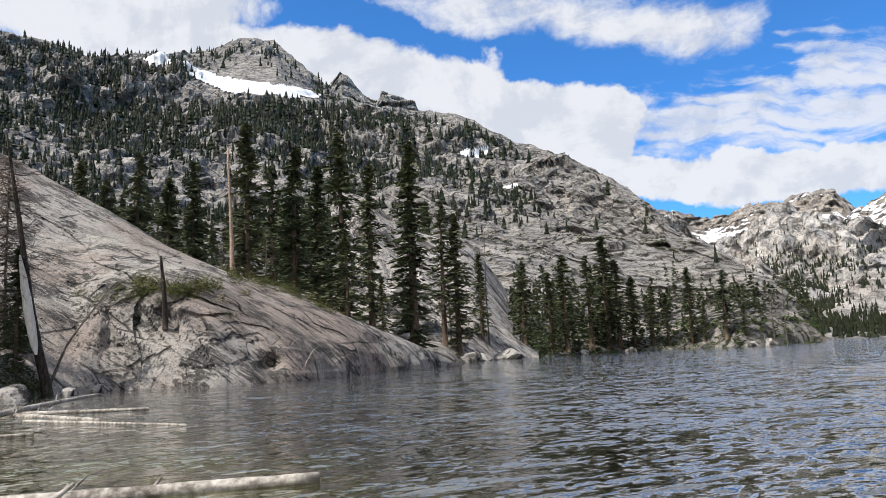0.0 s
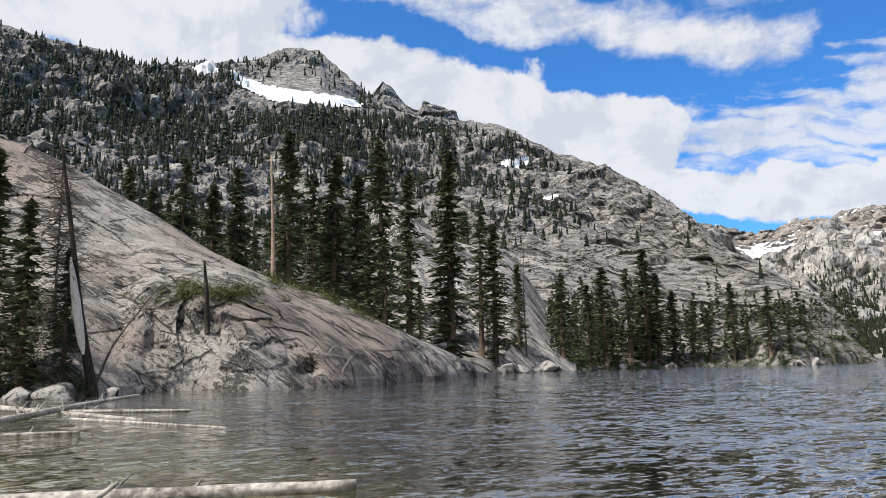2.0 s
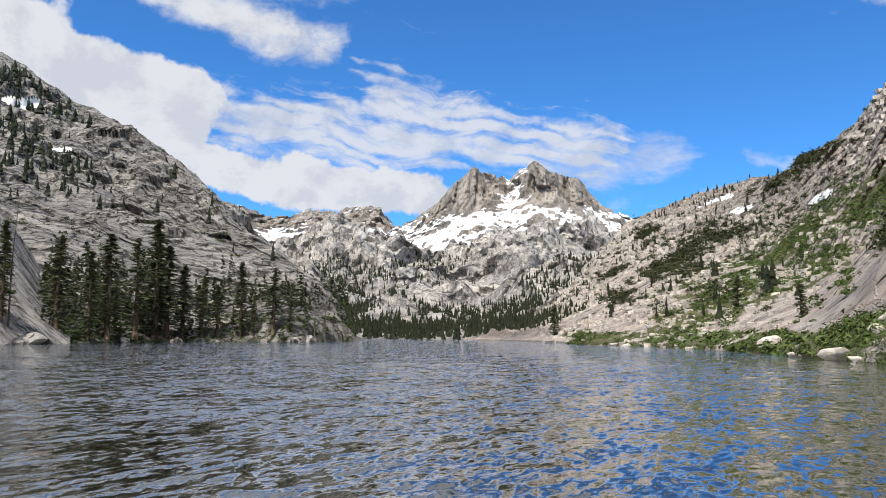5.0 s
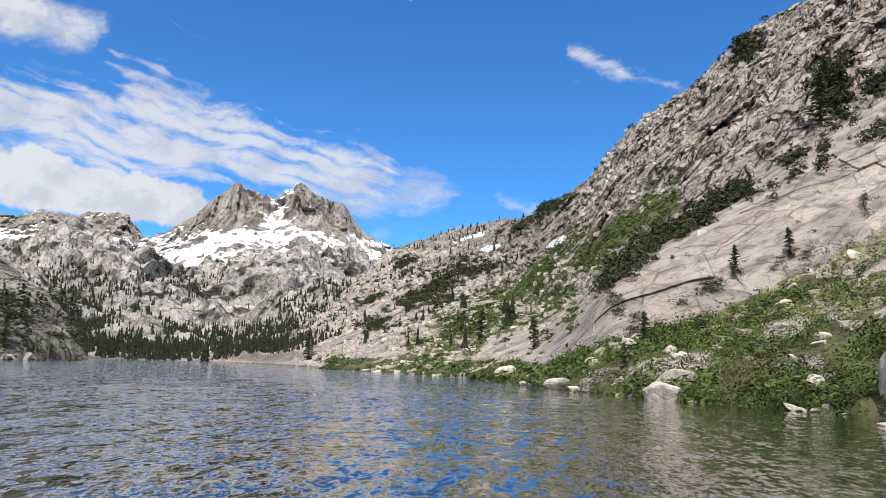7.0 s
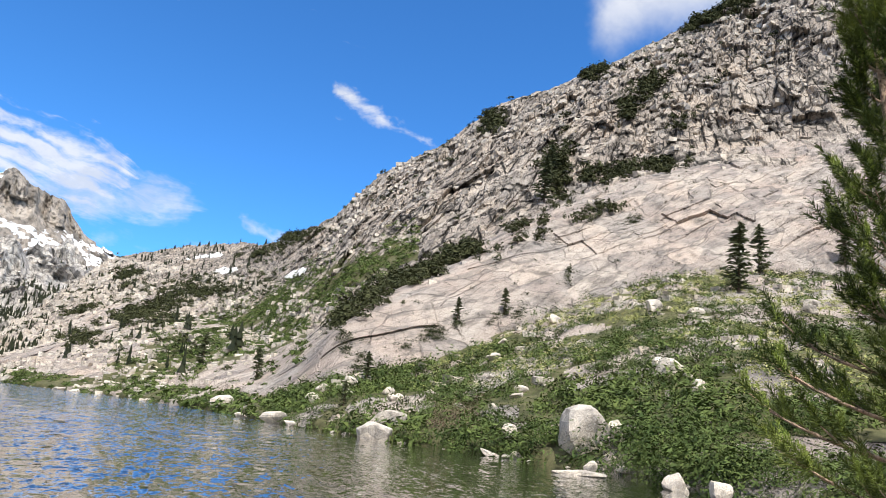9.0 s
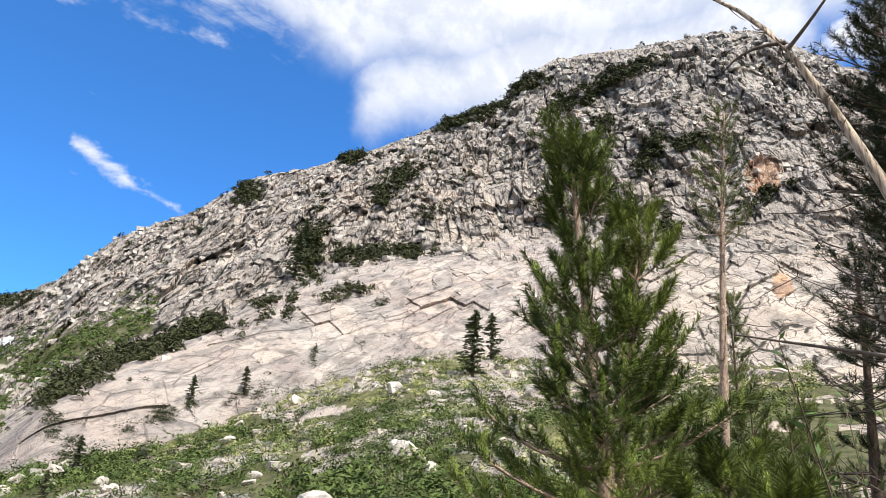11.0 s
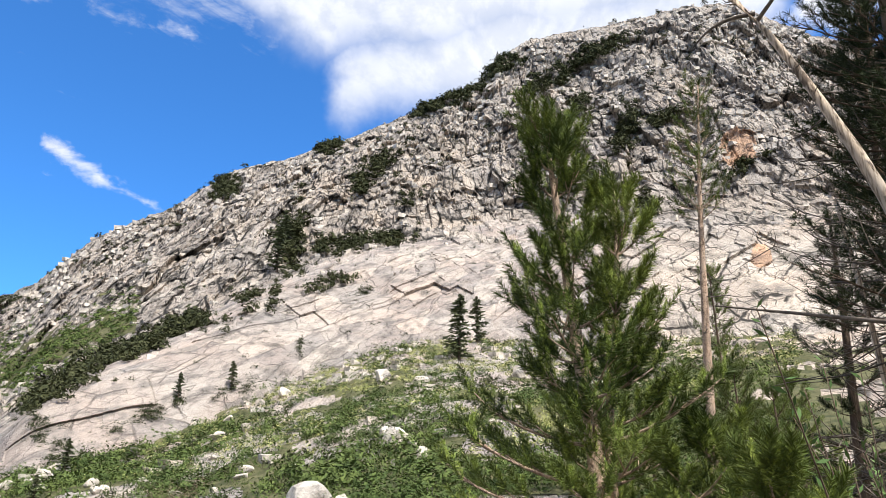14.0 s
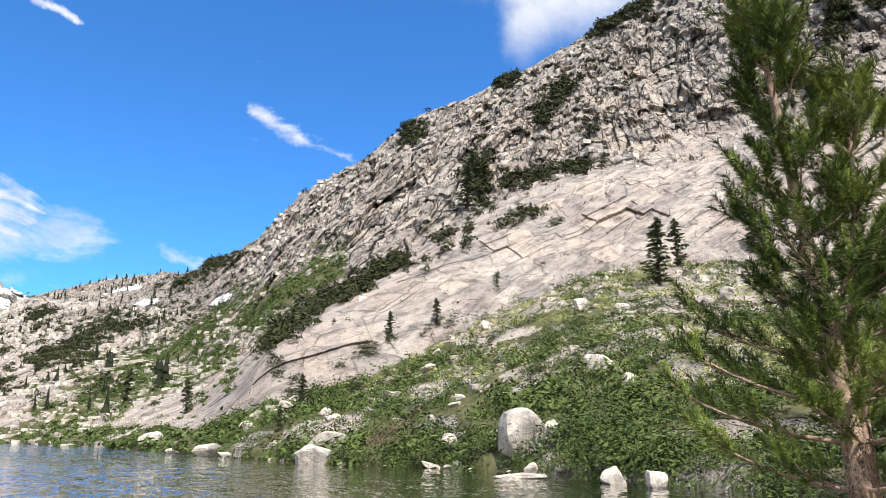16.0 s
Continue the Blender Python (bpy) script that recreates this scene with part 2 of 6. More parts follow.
def slab_rock(name, white, pink, dark, turn, streak=1.0, along=(0.05, 1, 1), k=1.0):
    """Glacier-worn granite: straight streaks down the dip, fine lichen specks, a few long joints."""
    m, n = material(name)
    p = n.add("ShaderNodeTexCoord").outputs["Object"]
    p = n.scaled(p, (k, k, k))
    q = n.turned(p, along, turn)
    half = tuple(min(1.0, 7 * v) if v < 1 else v for v in along)
    big = n.noise(p, 0.09, 4, 0.55)
    band = n.noise(q, 0.55, 5, 0.62)
    thin = n.noise(q, 2.4, 5, 0.65)
    lichen = n.noise(n.turned(p, half, turn), 2.6, 8, 0.72)
    speck = n.noise(p, 7.0, 4, 0.72)
    zone = n.noise(p, 0.22, 4, 0.6)
    c = n.mix(n.span(big, 0.42, 0.60), white, pink)
    c = n.mix(n.math("MULTIPLY", n.span(band, 0.50, 0.62), 0.75 * streak), c, tuple(v * 1.5 for v in dark))
    c = n.mix(n.math("MULTIPLY", n.span(thin, 0.54, 0.66), 0.8 * streak), c, dark)
    c = n.mix(n.math("MULTIPLY", n.span(n.math("ADD", lichen, n.math("MULTIPLY", n.math("SUBTRACT", zone, 0.5), 1.0)), 0.50, 0.60), 0.9), c, tuple(v * 0.8 for v in dark))
    c = n.mix(n.math("MULTIPLY", n.span(speck, 0.52, 0.62), 0.7), c, tuple(v * 0.6 for v in dark))
    c = n.mix(n.math("MULTIPLY", n.span(speck, 0.36, 0.44, 1, 0), 0.5), c, tuple(min(0.8, v * 1.2) for v in white))
    joint = n.math("MULTIPLY", n.span(n.edges(q, 0.30), 0.004, 0.022, 1, 0), n.span(n.noise(p, 0.3, 3), 0.44, 0.56))
    c = n.mix(n.math("MULTIPLY", joint, 0.7), c, tuple(v * 0.3 for v in dark))
    h = n.math("SUBTRACT", n.math("ADD", n.math("MULTIPLY", lichen, 0.5), n.math("ADD", n.math("MULTIPLY", thin, 0.35), n.math("MULTIPLY", speck, 0.15))), joint)
    finish(n, c, 0.88, n.bump(h, 1.0, 0.5 / k), Specular_IOR_Level=0.25)
    return m


ROCK_SLAB = slab_rock("slab_granite", (0.41, 0.38, 0.345), (0.33, 0.27, 0.235), (0.045, 0.043, 0.04), (0, -32, 0), 0.65)
ROCK_DOME = slab_rock("dome_granite", (0.46, 0.43, 0.395), (0.36, 0.33, 0.30), (0.045, 0.042, 0.04), (0, -60, 0), 1.25, k=0.6)
ROCK_LEFT = granite("ridge_granite", (0.10, 0.094, 0.087), (0.44, 0.415, 0.385), (0.30, 0.28, 0.255), 6.0, (0.55, 1, 1), (0, -15, 0), 1.1, 0.6, gap=1.3)
ROCK_RIGHT = granite("wall_granite", (0.22, 0.20, 0.185), (0.50, 0.45, 0.405), (0.47, 0.39, 0.34), 1.9, (0.3, 0.42, 1), (38, 0, 0), 0.6, 0.6, 0.9, dip=True, gap=0.6)
ROCK_CLIFF = granite("cliff_granite", (0.14, 0.127, 0.114), (0.52, 0.465, 0.41), (0.44, 0.375, 0.315), 3.6, (0.4, 1, 0.42), (8, 0, 0), 1.3, 0.5, 0.9, gap=1.5)
ROCK_RUST = granite("rusty_granite", (0.28, 0.19, 0.14), (0.66, 0.44, 0.30), (0.62, 0.38, 0.24), 4.2, (1, 1, 0.42), (8, 0, 0), 1.0, 0.3)
ROCK_BLOCK = granite("blocky_granite", (0.21, 0.188, 0.162), (0.57, 0.505, 0.435), (0.50, 0.41, 0.335), 5.0, (1, 1, 0.6), (15, 0, 0), 1.3, 0.3, 0.6)
ROCK_FAR = granite("valley_granite", (0.17, 0.16, 0.15), (0.70, 0.66, 0.61), (0.52, 0.48, 0.44), 16.0, (0.6, 1, 1), (0, -20, 0), 0.8, 0.6)
BOULDER = granite("boulder_granite", (0.38, 0.345, 0.31), (0.74, 0.68, 0.60), (0.66, 0.58, 0.49), 0.9, (1, 1, 1), (0, 0, 0), 0.2, 0.35, 0.5)


def peak_rock():
    """Pale alpine rock that keeps snow wherever it lies flat enough."""
    m, n = material("peak_granite")
    p = n.add("ShaderNodeTexCoord").outputs["Object"]
    rib = n.noise(n.scaled(p, (1, 1, 0.22)), 0.020, 8, 0.62, 0.3)
    mid = n.noise(p, 0.012, 8, 0.6)
    c = n.mix(n.span(rib, 0.36, 0.66), (0.19, 0.17, 0.15), (0.50, 0.44, 0.38))
    c = n.mix(n.math("MULTIPLY", n.span(mid, 0.5, 0.68), 0.6), c, (0.42, 0.36, 0.30))
    seam = n.noise(n.scaled(p, (1, 1, 0.16)), 0.075, 6, 0.65)
    c = n.mix(n.math("MULTIPLY", n.span(seam, 0.52, 0.62), 0.75), c, (0.11, 0.10, 0.09))
    up_ = n.add("ShaderNodeSeparateXYZ", {}, Vector=n.add("ShaderNodeNewGeometry").outputs["Normal"]).outputs[2]
    z = n.add("ShaderNodeSeparateXYZ", {}, Vector=p).outputs[2]
    lie = n.math("ADD", n.math("MULTIPLY", up_, 0.9), n.math("MULTIPLY", n.math("SUBTRACT", n.noise(p, 0.017, 9, 0.58), 0.5), 2.4))
    lie = n.math("ADD", lie, n.math("SUBTRACT", n.span(z, 90, 230, -0.40, 0.18), n.span(z, 350, 420, 0.0, 0.50)))
    off = n.math("ADD", n.vec("DOT_PRODUCT", p, (0.766, -0.643, 0)), n.math("MULTIPLY", n.math("SUBTRACT", mid, 0.5), 160.0))
    chute = n.math("MULTIPLY", n.span(n.math("ABSOLUTE", off), 16, 60, 1, 0), n.span(z, 330, 400))
    lie = n.math("ADD", lie, n.math("MULTIPLY", chute, 0.52))
    s = n.span(lie, 0.70, 0.76)
    c = n.mix(s, c, (0.80, 0.81, 0.84))
    finish(n, c, 0.85, n.bump(n.math("MULTIPLY", n.math("ADD", rib, n.noise(p, 0.06, 6, 0.65)), n.math("SUBTRACT", 1.0, s)), 1.0, 14.0), Specular_IOR_Level=0.2)
    return m


ROCK_PEAK = peak_rock()
SNOW = plain("old_snow", (0.58, 0.58, 0.59), (0.80, 0.81, 0.83), 0.08, 0.7, 0.4, 1.0)
TURF = plain("brushy_turf", (0.045, 0.052, 0.022), (0.15, 0.14, 0.07), 1.1, 0.95, 0.6, 0.15)
SOIL = plain("forest_soil", (0.07, 0.055, 0.04), (0.19, 0.16, 0.12), 1.3, 0.95, 0.5, 0.08)
NEEDLE_FAR = leafy("fir_foliage", (0.012, 0.017, 0.010), (0.038, 0.044, 0.023))
NEEDLE_MID = leafy("hemlock_foliage", (0.034, 0.044, 0.025), (0.125, 0.138, 0.072))
SHRUB = leafy("shrub_leaves", (0.030, 0.053, 0.016), (0.140, 0.185, 0.058), 0.8)
SHRUB_DARK = leafy("manzanita_leaves", (0.020, 0.027, 0.012), (0.066, 0.074, 0.034), 0.8)
SHRUB_GOLD = leafy("flowering_brush", (0.27, 0.28, 0.09), (0.62, 0.60, 0.27), 0.8)
DEAD_LEAF = leafy("dead_brush_twigs", (0.10, 0.075, 0.055), (0.26, 0.20, 0.155), 0.9)
JUNIPER = leafy("juniper_foliage", (0.040, 0.045, 0.016), (0.17, 0.165, 0.06), 0.8)
WILLOW = leafy("willow_leaves", (0.07, 0.13, 0.04), (0.17, 0.26, 0.09))
BARK = plain("pine_bark", (0.055, 0.040, 0.030), (0.20, 0.145, 0.105), 9.0, 0.95, 0.9, 0.05, (1, 1, 0.3))
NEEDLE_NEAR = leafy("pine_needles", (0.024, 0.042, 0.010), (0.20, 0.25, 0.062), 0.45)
# darker copy of the pine needles; the wood's shade is put into the colour
NEEDLE_SHADED = leafy("shaded_pine_needles", (0.010, 0.019, 0.008), (0.055, 0.072, 0.026), 0.5)
CANDLE = leafy("new_pine_shoots", (0.24, 0.32, 0.06), (0.46, 0.53, 0.14), 0.5)


def flaky_bark():
    """Lodgepole bark: small pale scales with dark gaps."""
    m, n = material("lodgepole_bark")
    p = n.scaled(n.add("ShaderNodeTexCoord").outputs["Object"], (1, 1, 0.62))
    push = n.vec("SUBTRACT", n.add("ShaderNodeTexNoise", {}, Vector=p, Scale=30.0, Detail=3.0).outputs[1], (0.5, 0.5, 0.5))
    q = n.vec("ADD", p, n.vec("MULTIPLY", push, (0.026, 0.026, 0.026)))
    scale_ = n.add("ShaderNodeTexVoronoi", {}, Vector=q, Scale=64.0)
    tone = n.add("ShaderNodeSeparateXYZ", {}, Vector=scale_.outputs["Color"]).outputs[0]
    gap = n.math("MULTIPLY", n.span(n.edges(q, 64.0), 0.03, 0.16, 1, 0), n.span(n.noise(p, 9.0, 4, 0.7), 0.45, 0.60))
    big = n.noise(p, 2.2, 5, 0.6)
    fine = n.noise(p, 90.0, 4, 0.65)
    fleck = n.span(n.noise(p, 34.0, 5, 0.72), 0.57, 0.63)
    c = n.mix(tone, (0.40, 0.27, 0.19), (0.70, 0.52, 0.39))
    c = n.mix(n.math("MULTIPLY", n.span(big, 0.45, 0.62), 0.5), c, (0.40, 0.335, 0.275))
    c = n.mix(n.math("MULTIPLY", n.span(fine, 0.5, 0.7), 0.4), c, (0.18, 0.12, 0.09))
    c = n.mix(n.math("MULTIPLY", n.math("MAXIMUM", gap, fleck), 0.85), c, (0.05, 0.036, 0.028))
    h = n.math("SUBTRACT", n.math("ADD", n.math("MULTIPLY", tone, 0.6), n.math("MULTIPLY", fine, 0.3)), gap)
    finish(n, c, 0.95, n.bump(h, 1.0, 0.012), Specular_IOR_Level=0.15)
    return m


def silver_wood():
    """Barkless trunk wood: long drying cracks, grey and tan streaks, remnants of dark bark."""
    m, n = material("silvered_deadwood")
    p = n.add("ShaderNodeTexCoord").outputs["Object"]
    grain = n.noise(n.scaled(p, (26, 26, 1.1)), 1.0, 7, 0.65, 0.3)
    broad = n.noise(n.scaled(p, (5, 5, 0.7)), 1.0, 5, 0.6)
    left = n.noise(n.scaled(p, (6, 6, 2.2)), 1.0, 7, 0.68, 0.6)
    c = n.mix(n.span(broad, 0.38, 0.64), (0.66, 0.53, 0.40), (0.50, 0.43, 0.355))
    c = n.mix(n.math("MULTIPLY", n.span(grain, 0.46, 0.60), 0.8), c, (0.19, 0.14, 0.10))
    crack = n.span(grain, 0.60, 0.66)
    c = n.mix(crack, c, (0.04, 0.03, 0.025))
    c = n.mix(n.math("MULTIPLY", n.span(left, 0.55, 0.61), 0.85), c, (0.13, 0.095, 0.07))
    h = n.math("SUBTRACT", n.math("ADD", grain, n.math("MULTIPLY", n.span(left, 0.55, 0.61), 0.8)), n.math("MULTIPLY", crack, 0.8))
    finish(n, c, 0.9, n.bump(h, 0.9, 0.012), Specular_IOR_Level=0.2)
    return m


BARK_PALE, DEADWOOD = flaky_bark(), silver_wood()
BLEACHED = plain("bleached_driftwood", (0.12, 0.10, 0.085), (0.66, 0.61, 0.54), 7.0, 0.9, 0.8, 0.03)
STRIPPED = plain("stripped_sapwood", (0.50, 0.46, 0.41), (0.82, 0.78, 0.72), 4.0, 0.9, 0.4, 0.01, (3, 3, 0.5))
BARK_DARK = plain("charred_bark", (0.018, 0.015, 0.013), (0.085, 0.068, 0.055), 7.0, 0.95, 0.8, 0.04, (1, 1, 0.3))
DARKWOOD = plain("weathered_twigs", (0.055, 0.045, 0.037), (0.22, 0.185, 0.155), 8.0, 0.95, 0.4, 0.01)


def lake_water():
    m, n = material("lake_water")
    p = n.add("ShaderNodeTexCoord").outputs["Object"]
    def slopes(scale, stretch, turn, detail):
        t = n.add("ShaderNodeTexNoise", {}, Vector=n.turned(p, stretch, (0, 0, turn)), Scale=scale, Detail=detail, Roughness=0.55, Distortion=0.4)
        return n.vec("SUBTRACT", t.outputs[1], (0.5, 0.5, 0.5))

    # the eastern wall keeps the wind off the water below it
    at_ = n.add("ShaderNodeSeparateXYZ", {}, Vector=p).outputs
    lee = n.span(n.math("ARCTAN2", at_[0], at_[1]), 0.70, 1.30, 1.0, 0.30)
    calm = n.math("MULTIPLY", n.span(n.noise(n.scaled(p, (0.5, 1.0, 1)), 0.05, 4, 0.6), 0.32, 0.66, 0.65, 1.1), lee)
    tilt = n.vec("ADD", n.vec("MULTIPLY", slopes(4.4, (0.7, 1.5, 1), -30, 3.0), (1.7, 1.7, 0.0)), n.vec("MULTIPLY", slopes(1.1, (0.6, 1.5, 1), -25, 2.0), (1.0, 1.0, 0.0)))
    facing = n.vec("ADD", n.add("ShaderNodeNewGeometry").outputs["Normal"], n.vec("MULTIPLY", tilt, n.add("ShaderNodeCombineXYZ", {}, X=calm, Y=calm, Z=0.0).outputs[0]))
    facing = n.vec("NORMALIZE", facing)
    finish(n, (0.66, 0.78, 0.72, 1), 0.03, facing, IOR=1.36, Transmission_Weight=1.0, Coat_Weight=1.0, Coat_Roughness=0.05, Coat_IOR=2.2, Coat_Normal=facing)
    return m


def lake_bed():
    """Sandy shallows; the colour darkens as the bed drops off, for light lost in the water."""
    m, n = material("lake_bed")
    p = n.add("ShaderNodeTexCoord").outputs["Object"]
    z = n.add("ShaderNodeSeparateXYZ", {}, Vector=p).outputs[2]
    k = n.noise(p, 1.4, 6, 0.6)
    g = n.noise(p, 0.25, 4, 0.55)
    sand = n.mix(n.span(k, 0.35, 0.7), (0.09, 0.075, 0.030), (0.24, 0.20, 0.09))
    sand = n.mix(n.span(g, 0.45, 0.65), sand, (0.11, 0.11, 0.04))
    deep = n.span(n.math("ADD", z, n.math("MULTIPLY", g, 0.9)), -2.6, 0.2)
    c = n.mix(deep, (0.007, 0.010, 0.008), sand)
    finish(n, c, 0.95, n.bump(k, 0.5, 0.1))
    return m


WATER, BED = lake_water(), lake_bed()


# ---- mesh helpers ----
def mesh_of(name, verts, faces, mats, smooth=False, which=None):
    """A mesh from arrays: verts (n, 3) and faces (m, 3 or 4)."""
    verts, faces = np.asarray(verts, np.float32), np.asarray(faces, np.int32)
    me = bpy.data.meshes.new(name)
    k = faces.shape[1]
    me.vertices.add(len(verts))
    me.vertices.foreach_set("co", verts.ravel())
    me.loops.add(faces.size)
    me.loops.foreach_set("vertex_index", faces.ravel())
    me.polygons.add(len(faces))
    me.polygons.foreach_set("loop_start", np.arange(0, faces.size, k, dtype=np.int32))
    me.polygons.foreach_set("loop_total", np.full(len(faces), k, np.int32))
    for m in mats if isinstance(mats, (list, tuple)) else [mats]:
        me.materials.append(m)
    if which is not None:
        me.polygons.foreach_set("material_index", np.asarray(which, np.int32))
    me.polygons.foreach_set("use_smooth", np.full(len(faces), smooth, bool))
    me.update(calc_edges=True)
    return me


def under(ob, parent):
    ob.parent = parent
    return ob


TABLE = np.random.RandomState(3).permutation(512)
VALUES = np.random.RandomState(4).rand(512) * 2 - 1


def lattice(x, y, z):
    """Smooth value noise in -1..1 on arrays."""
    xi, yi, zi = (np.floor(v).astype(np.int64) for v in (x, y, z))
    fx, fy, fz = x - xi, y - yi, z - zi
    fx, fy, fz = (v * v * v * (v * (v * 6 - 15) + 10) for v in (fx, fy, fz))

    def at(i, j, k):
        return VALUES[TABLE[(TABLE[(TABLE[(xi + i) & 511] + yi + j) & 511] + zi + k) & 511]]

    def row(j, k):
        return at(0, j, k) * (1 - fx) + at(1, j, k) * fx
    return (row(0, 0) * (1 - fy) + row(1, 0) * fy) * (1 - fz) + (row(0, 1) * (1 - fy) + row(1, 1) * fy) * fz


def fbm(x, y, z, size, octaves=5, gain=0.5, ridge=False):
    out, amp = 0.0, 1.0
    for o in range(octaves):
        k = 2.03 ** o / size
        v = lattice(x * k + 17.3 * o, y * k - 9.1 * o, z * k + 4.7 * o)
        out = out + amp * ((1 - 2 * np.abs(v)) if ridge else v)
        amp *= gain
    return out


def hashed(i, j):
    return VALUES[TABLE[(TABLE[np.asarray(i, np.int64) & 511] + np.asarray(j, np.int64)) & 511]]


def blocks_of(u, v, wide, tall, warp):
    """Joint blocks: a random step for each cell of a warped, staggered masonry of cells."""
    i = np.floor(u / wide + 0.40 * warp)
    j = np.floor(v / tall + 0.35 * warp + 3.0 * hashed(i, i * 7))
    return hashed(i, j)


def knots(pairs):
    xs, ys = zip(*pairs)
    return lambda a: np.interp(a, xs, ys)


def soft(pairs, width=1.0):
    """Knots with rounded corners."""
    f = knots(pairs)
    return lambda a: sum(f(np.asarray(a) + d * width) for d in (-1, -0.5, 0, 0.5, 1)) / 5


def height(r, el):
    return EYE + r * np.tan(np.radians(el))


class Sheet:
    """A stretch of hillside, lofted across bearings (degrees from the y axis, clockwise) from rail to rail.
    A rail is a pair of functions of the bearing: distance and height in metres."""

    def __init__(self, name, a0, a1, cols, rails, steps, mat, rough, label, category="mountain", kind="structure", smooth=False, zones=None):
        az = np.linspace(a0, a1, cols)
        R, Z = [], []
        rr = [np.broadcast_to(r(az), az.shape) for r, _ in rails]
        zz = [np.broadcast_to(z(az), az.shape) for _, z in rails]
        for i, s in enumerate(steps):
            for k in range(s):
                f = k / s
                R.append(rr[i] * (1 - f) + rr[i + 1] * f)
                Z.append(zz[i] * (1 - f) + zz[i + 1] * f)
        R.append(rr[-1]), Z.append(zz[-1])
        R, Z = np.array(R), np.array(Z)
        A = np.broadcast_to(az, R.shape)
        x, y = R * np.sin(np.radians(A)), R * np.cos(np.radians(A))
        t = np.linspace(0, 1, len(R))[:, None]
        self.el0 = np.degrees(np.arctan2(Z - EYE, R))
        dr, dz = rough(x, y, Z, A, t, R)
        R2, Z = R + dr, Z + dz
        self.az, self.R, self.Z, self.front = az, R2, Z, sum(steps[:-2]) if steps[-1] < 6 else sum(steps[:-1])
        self.P = np.stack([R2 * np.sin(np.radians(A)), R2 * np.cos(np.radians(A)), Z], -1)
        n, m = R.shape
        i = np.arange(n * m).reshape(n, m)
        self.F = np.stack([i[:-1, :-1], i[:-1, 1:], i[1:, 1:], i[1:, :-1]], -1).reshape(-1, 4)
        self.ob = tagged(new(name, mesh_of(name, self.P.reshape(-1, 3), self.F, mat, smooth, None if zones is None else zones(self.P[:-1, :-1], A[:-1, :-1], t[:-1] + 0 * R[:-1, :-1]).ravel())), label, category, kind=kind)
        self.el = np.degrees(np.arctan2(Z - EYE, R2))

    def z_at(self, a, r):
        c = np.clip((a - self.az[0]) / (self.az[1] - self.az[0]), 0, len(self.az) - 1.001)
        k = int(c)
        order = np.argsort(self.R[:, k])
        return float(np.interp(r, self.R[order, k], self.Z[order, k]))

    def spot(self, a, el):
        """The place on the sheet first seen at that bearing and elevation."""
        k = int(np.clip(round((a - self.az[0]) / (self.az[1] - self.az[0])), 0, len(self.az) - 1))
        e = self.el[:, k]
        j = int(np.argmax(e >= el)) if (e >= el).any() else int(np.argmax(e))
        return self.P[j, k]

    def scatter(self, count, weight, gen):
        """Random places on the sheet, by a weight of (bearing, elevation, x, y, z), taken per square metre."""
        P = self.P
        area = np.linalg.norm(np.cross(P[1:, :-1] - P[:-1, :-1], P[:-1, 1:] - P[:-1, :-1]), axis=-1)
        A = np.broadcast_to(self.az[:-1], area.shape)
        q = P[:-1, :-1]
        wt = np.clip(weight(A, self.el[:-1, :-1], q[..., 0], q[..., 1], q[..., 2]), 0, None) * area
        wt[self.front:] = 0
        pick = gen.choice(wt.size, count, p=(wt / wt.sum()).ravel())
        j, i = np.unravel_index(pick, wt.shape)
        u, v = gen.rand(count, 1), gen.rand(count, 1)
        return (P[j, i] * (1 - u) + P[j, i + 1] * u) * (1 - v) + (P[j + 1, i] * (1 - u) + P[j + 1, i + 1] * u) * v

    def patch(self, name, mat, inside, lift, label, category, kind=""):
        """A thin layer that lies on the sheet where inside(bearing, elevation) is true."""
        A = np.broadcast_to(self.az, self.R.shape)
        keep = inside(A, self.el0 if mat is SNOW else self.el, self.P).ravel()
        keep.reshape(self.R.shape)[self.front:] = False
        F = self.F[keep[self.F].all(1)]
        ids, back_ = np.unique(F, return_inverse=True)
        V = self.P.reshape(-1, 3)[ids].copy()
        V -= V / np.linalg.norm(V, axis=1)[:, None] * lift
        V[:, 2] += lift * 0.6
        return tagged(new(name, mesh_of(name, V, back_.reshape(-1, 4), mat, True)), label, category, kind=kind)


def rail(r, el):
    return r, lambda a: height(r(a), el(a))


def level(r, z):
    return r, lambda a: np.full(np.shape(a), float(z))


# ---- lake and ground ----
NEAR = soft([(-180, 420), (-60, 420), (-46, 30), (-38, 14), (-34, 11.5), (-30, 5), (-20, 2.6), (0, 1.6), (60, 1.4), (85, 1.8), (95, 2.6), (101, 5), (106, 26), (115, 420), (180, 420)], 2.0)


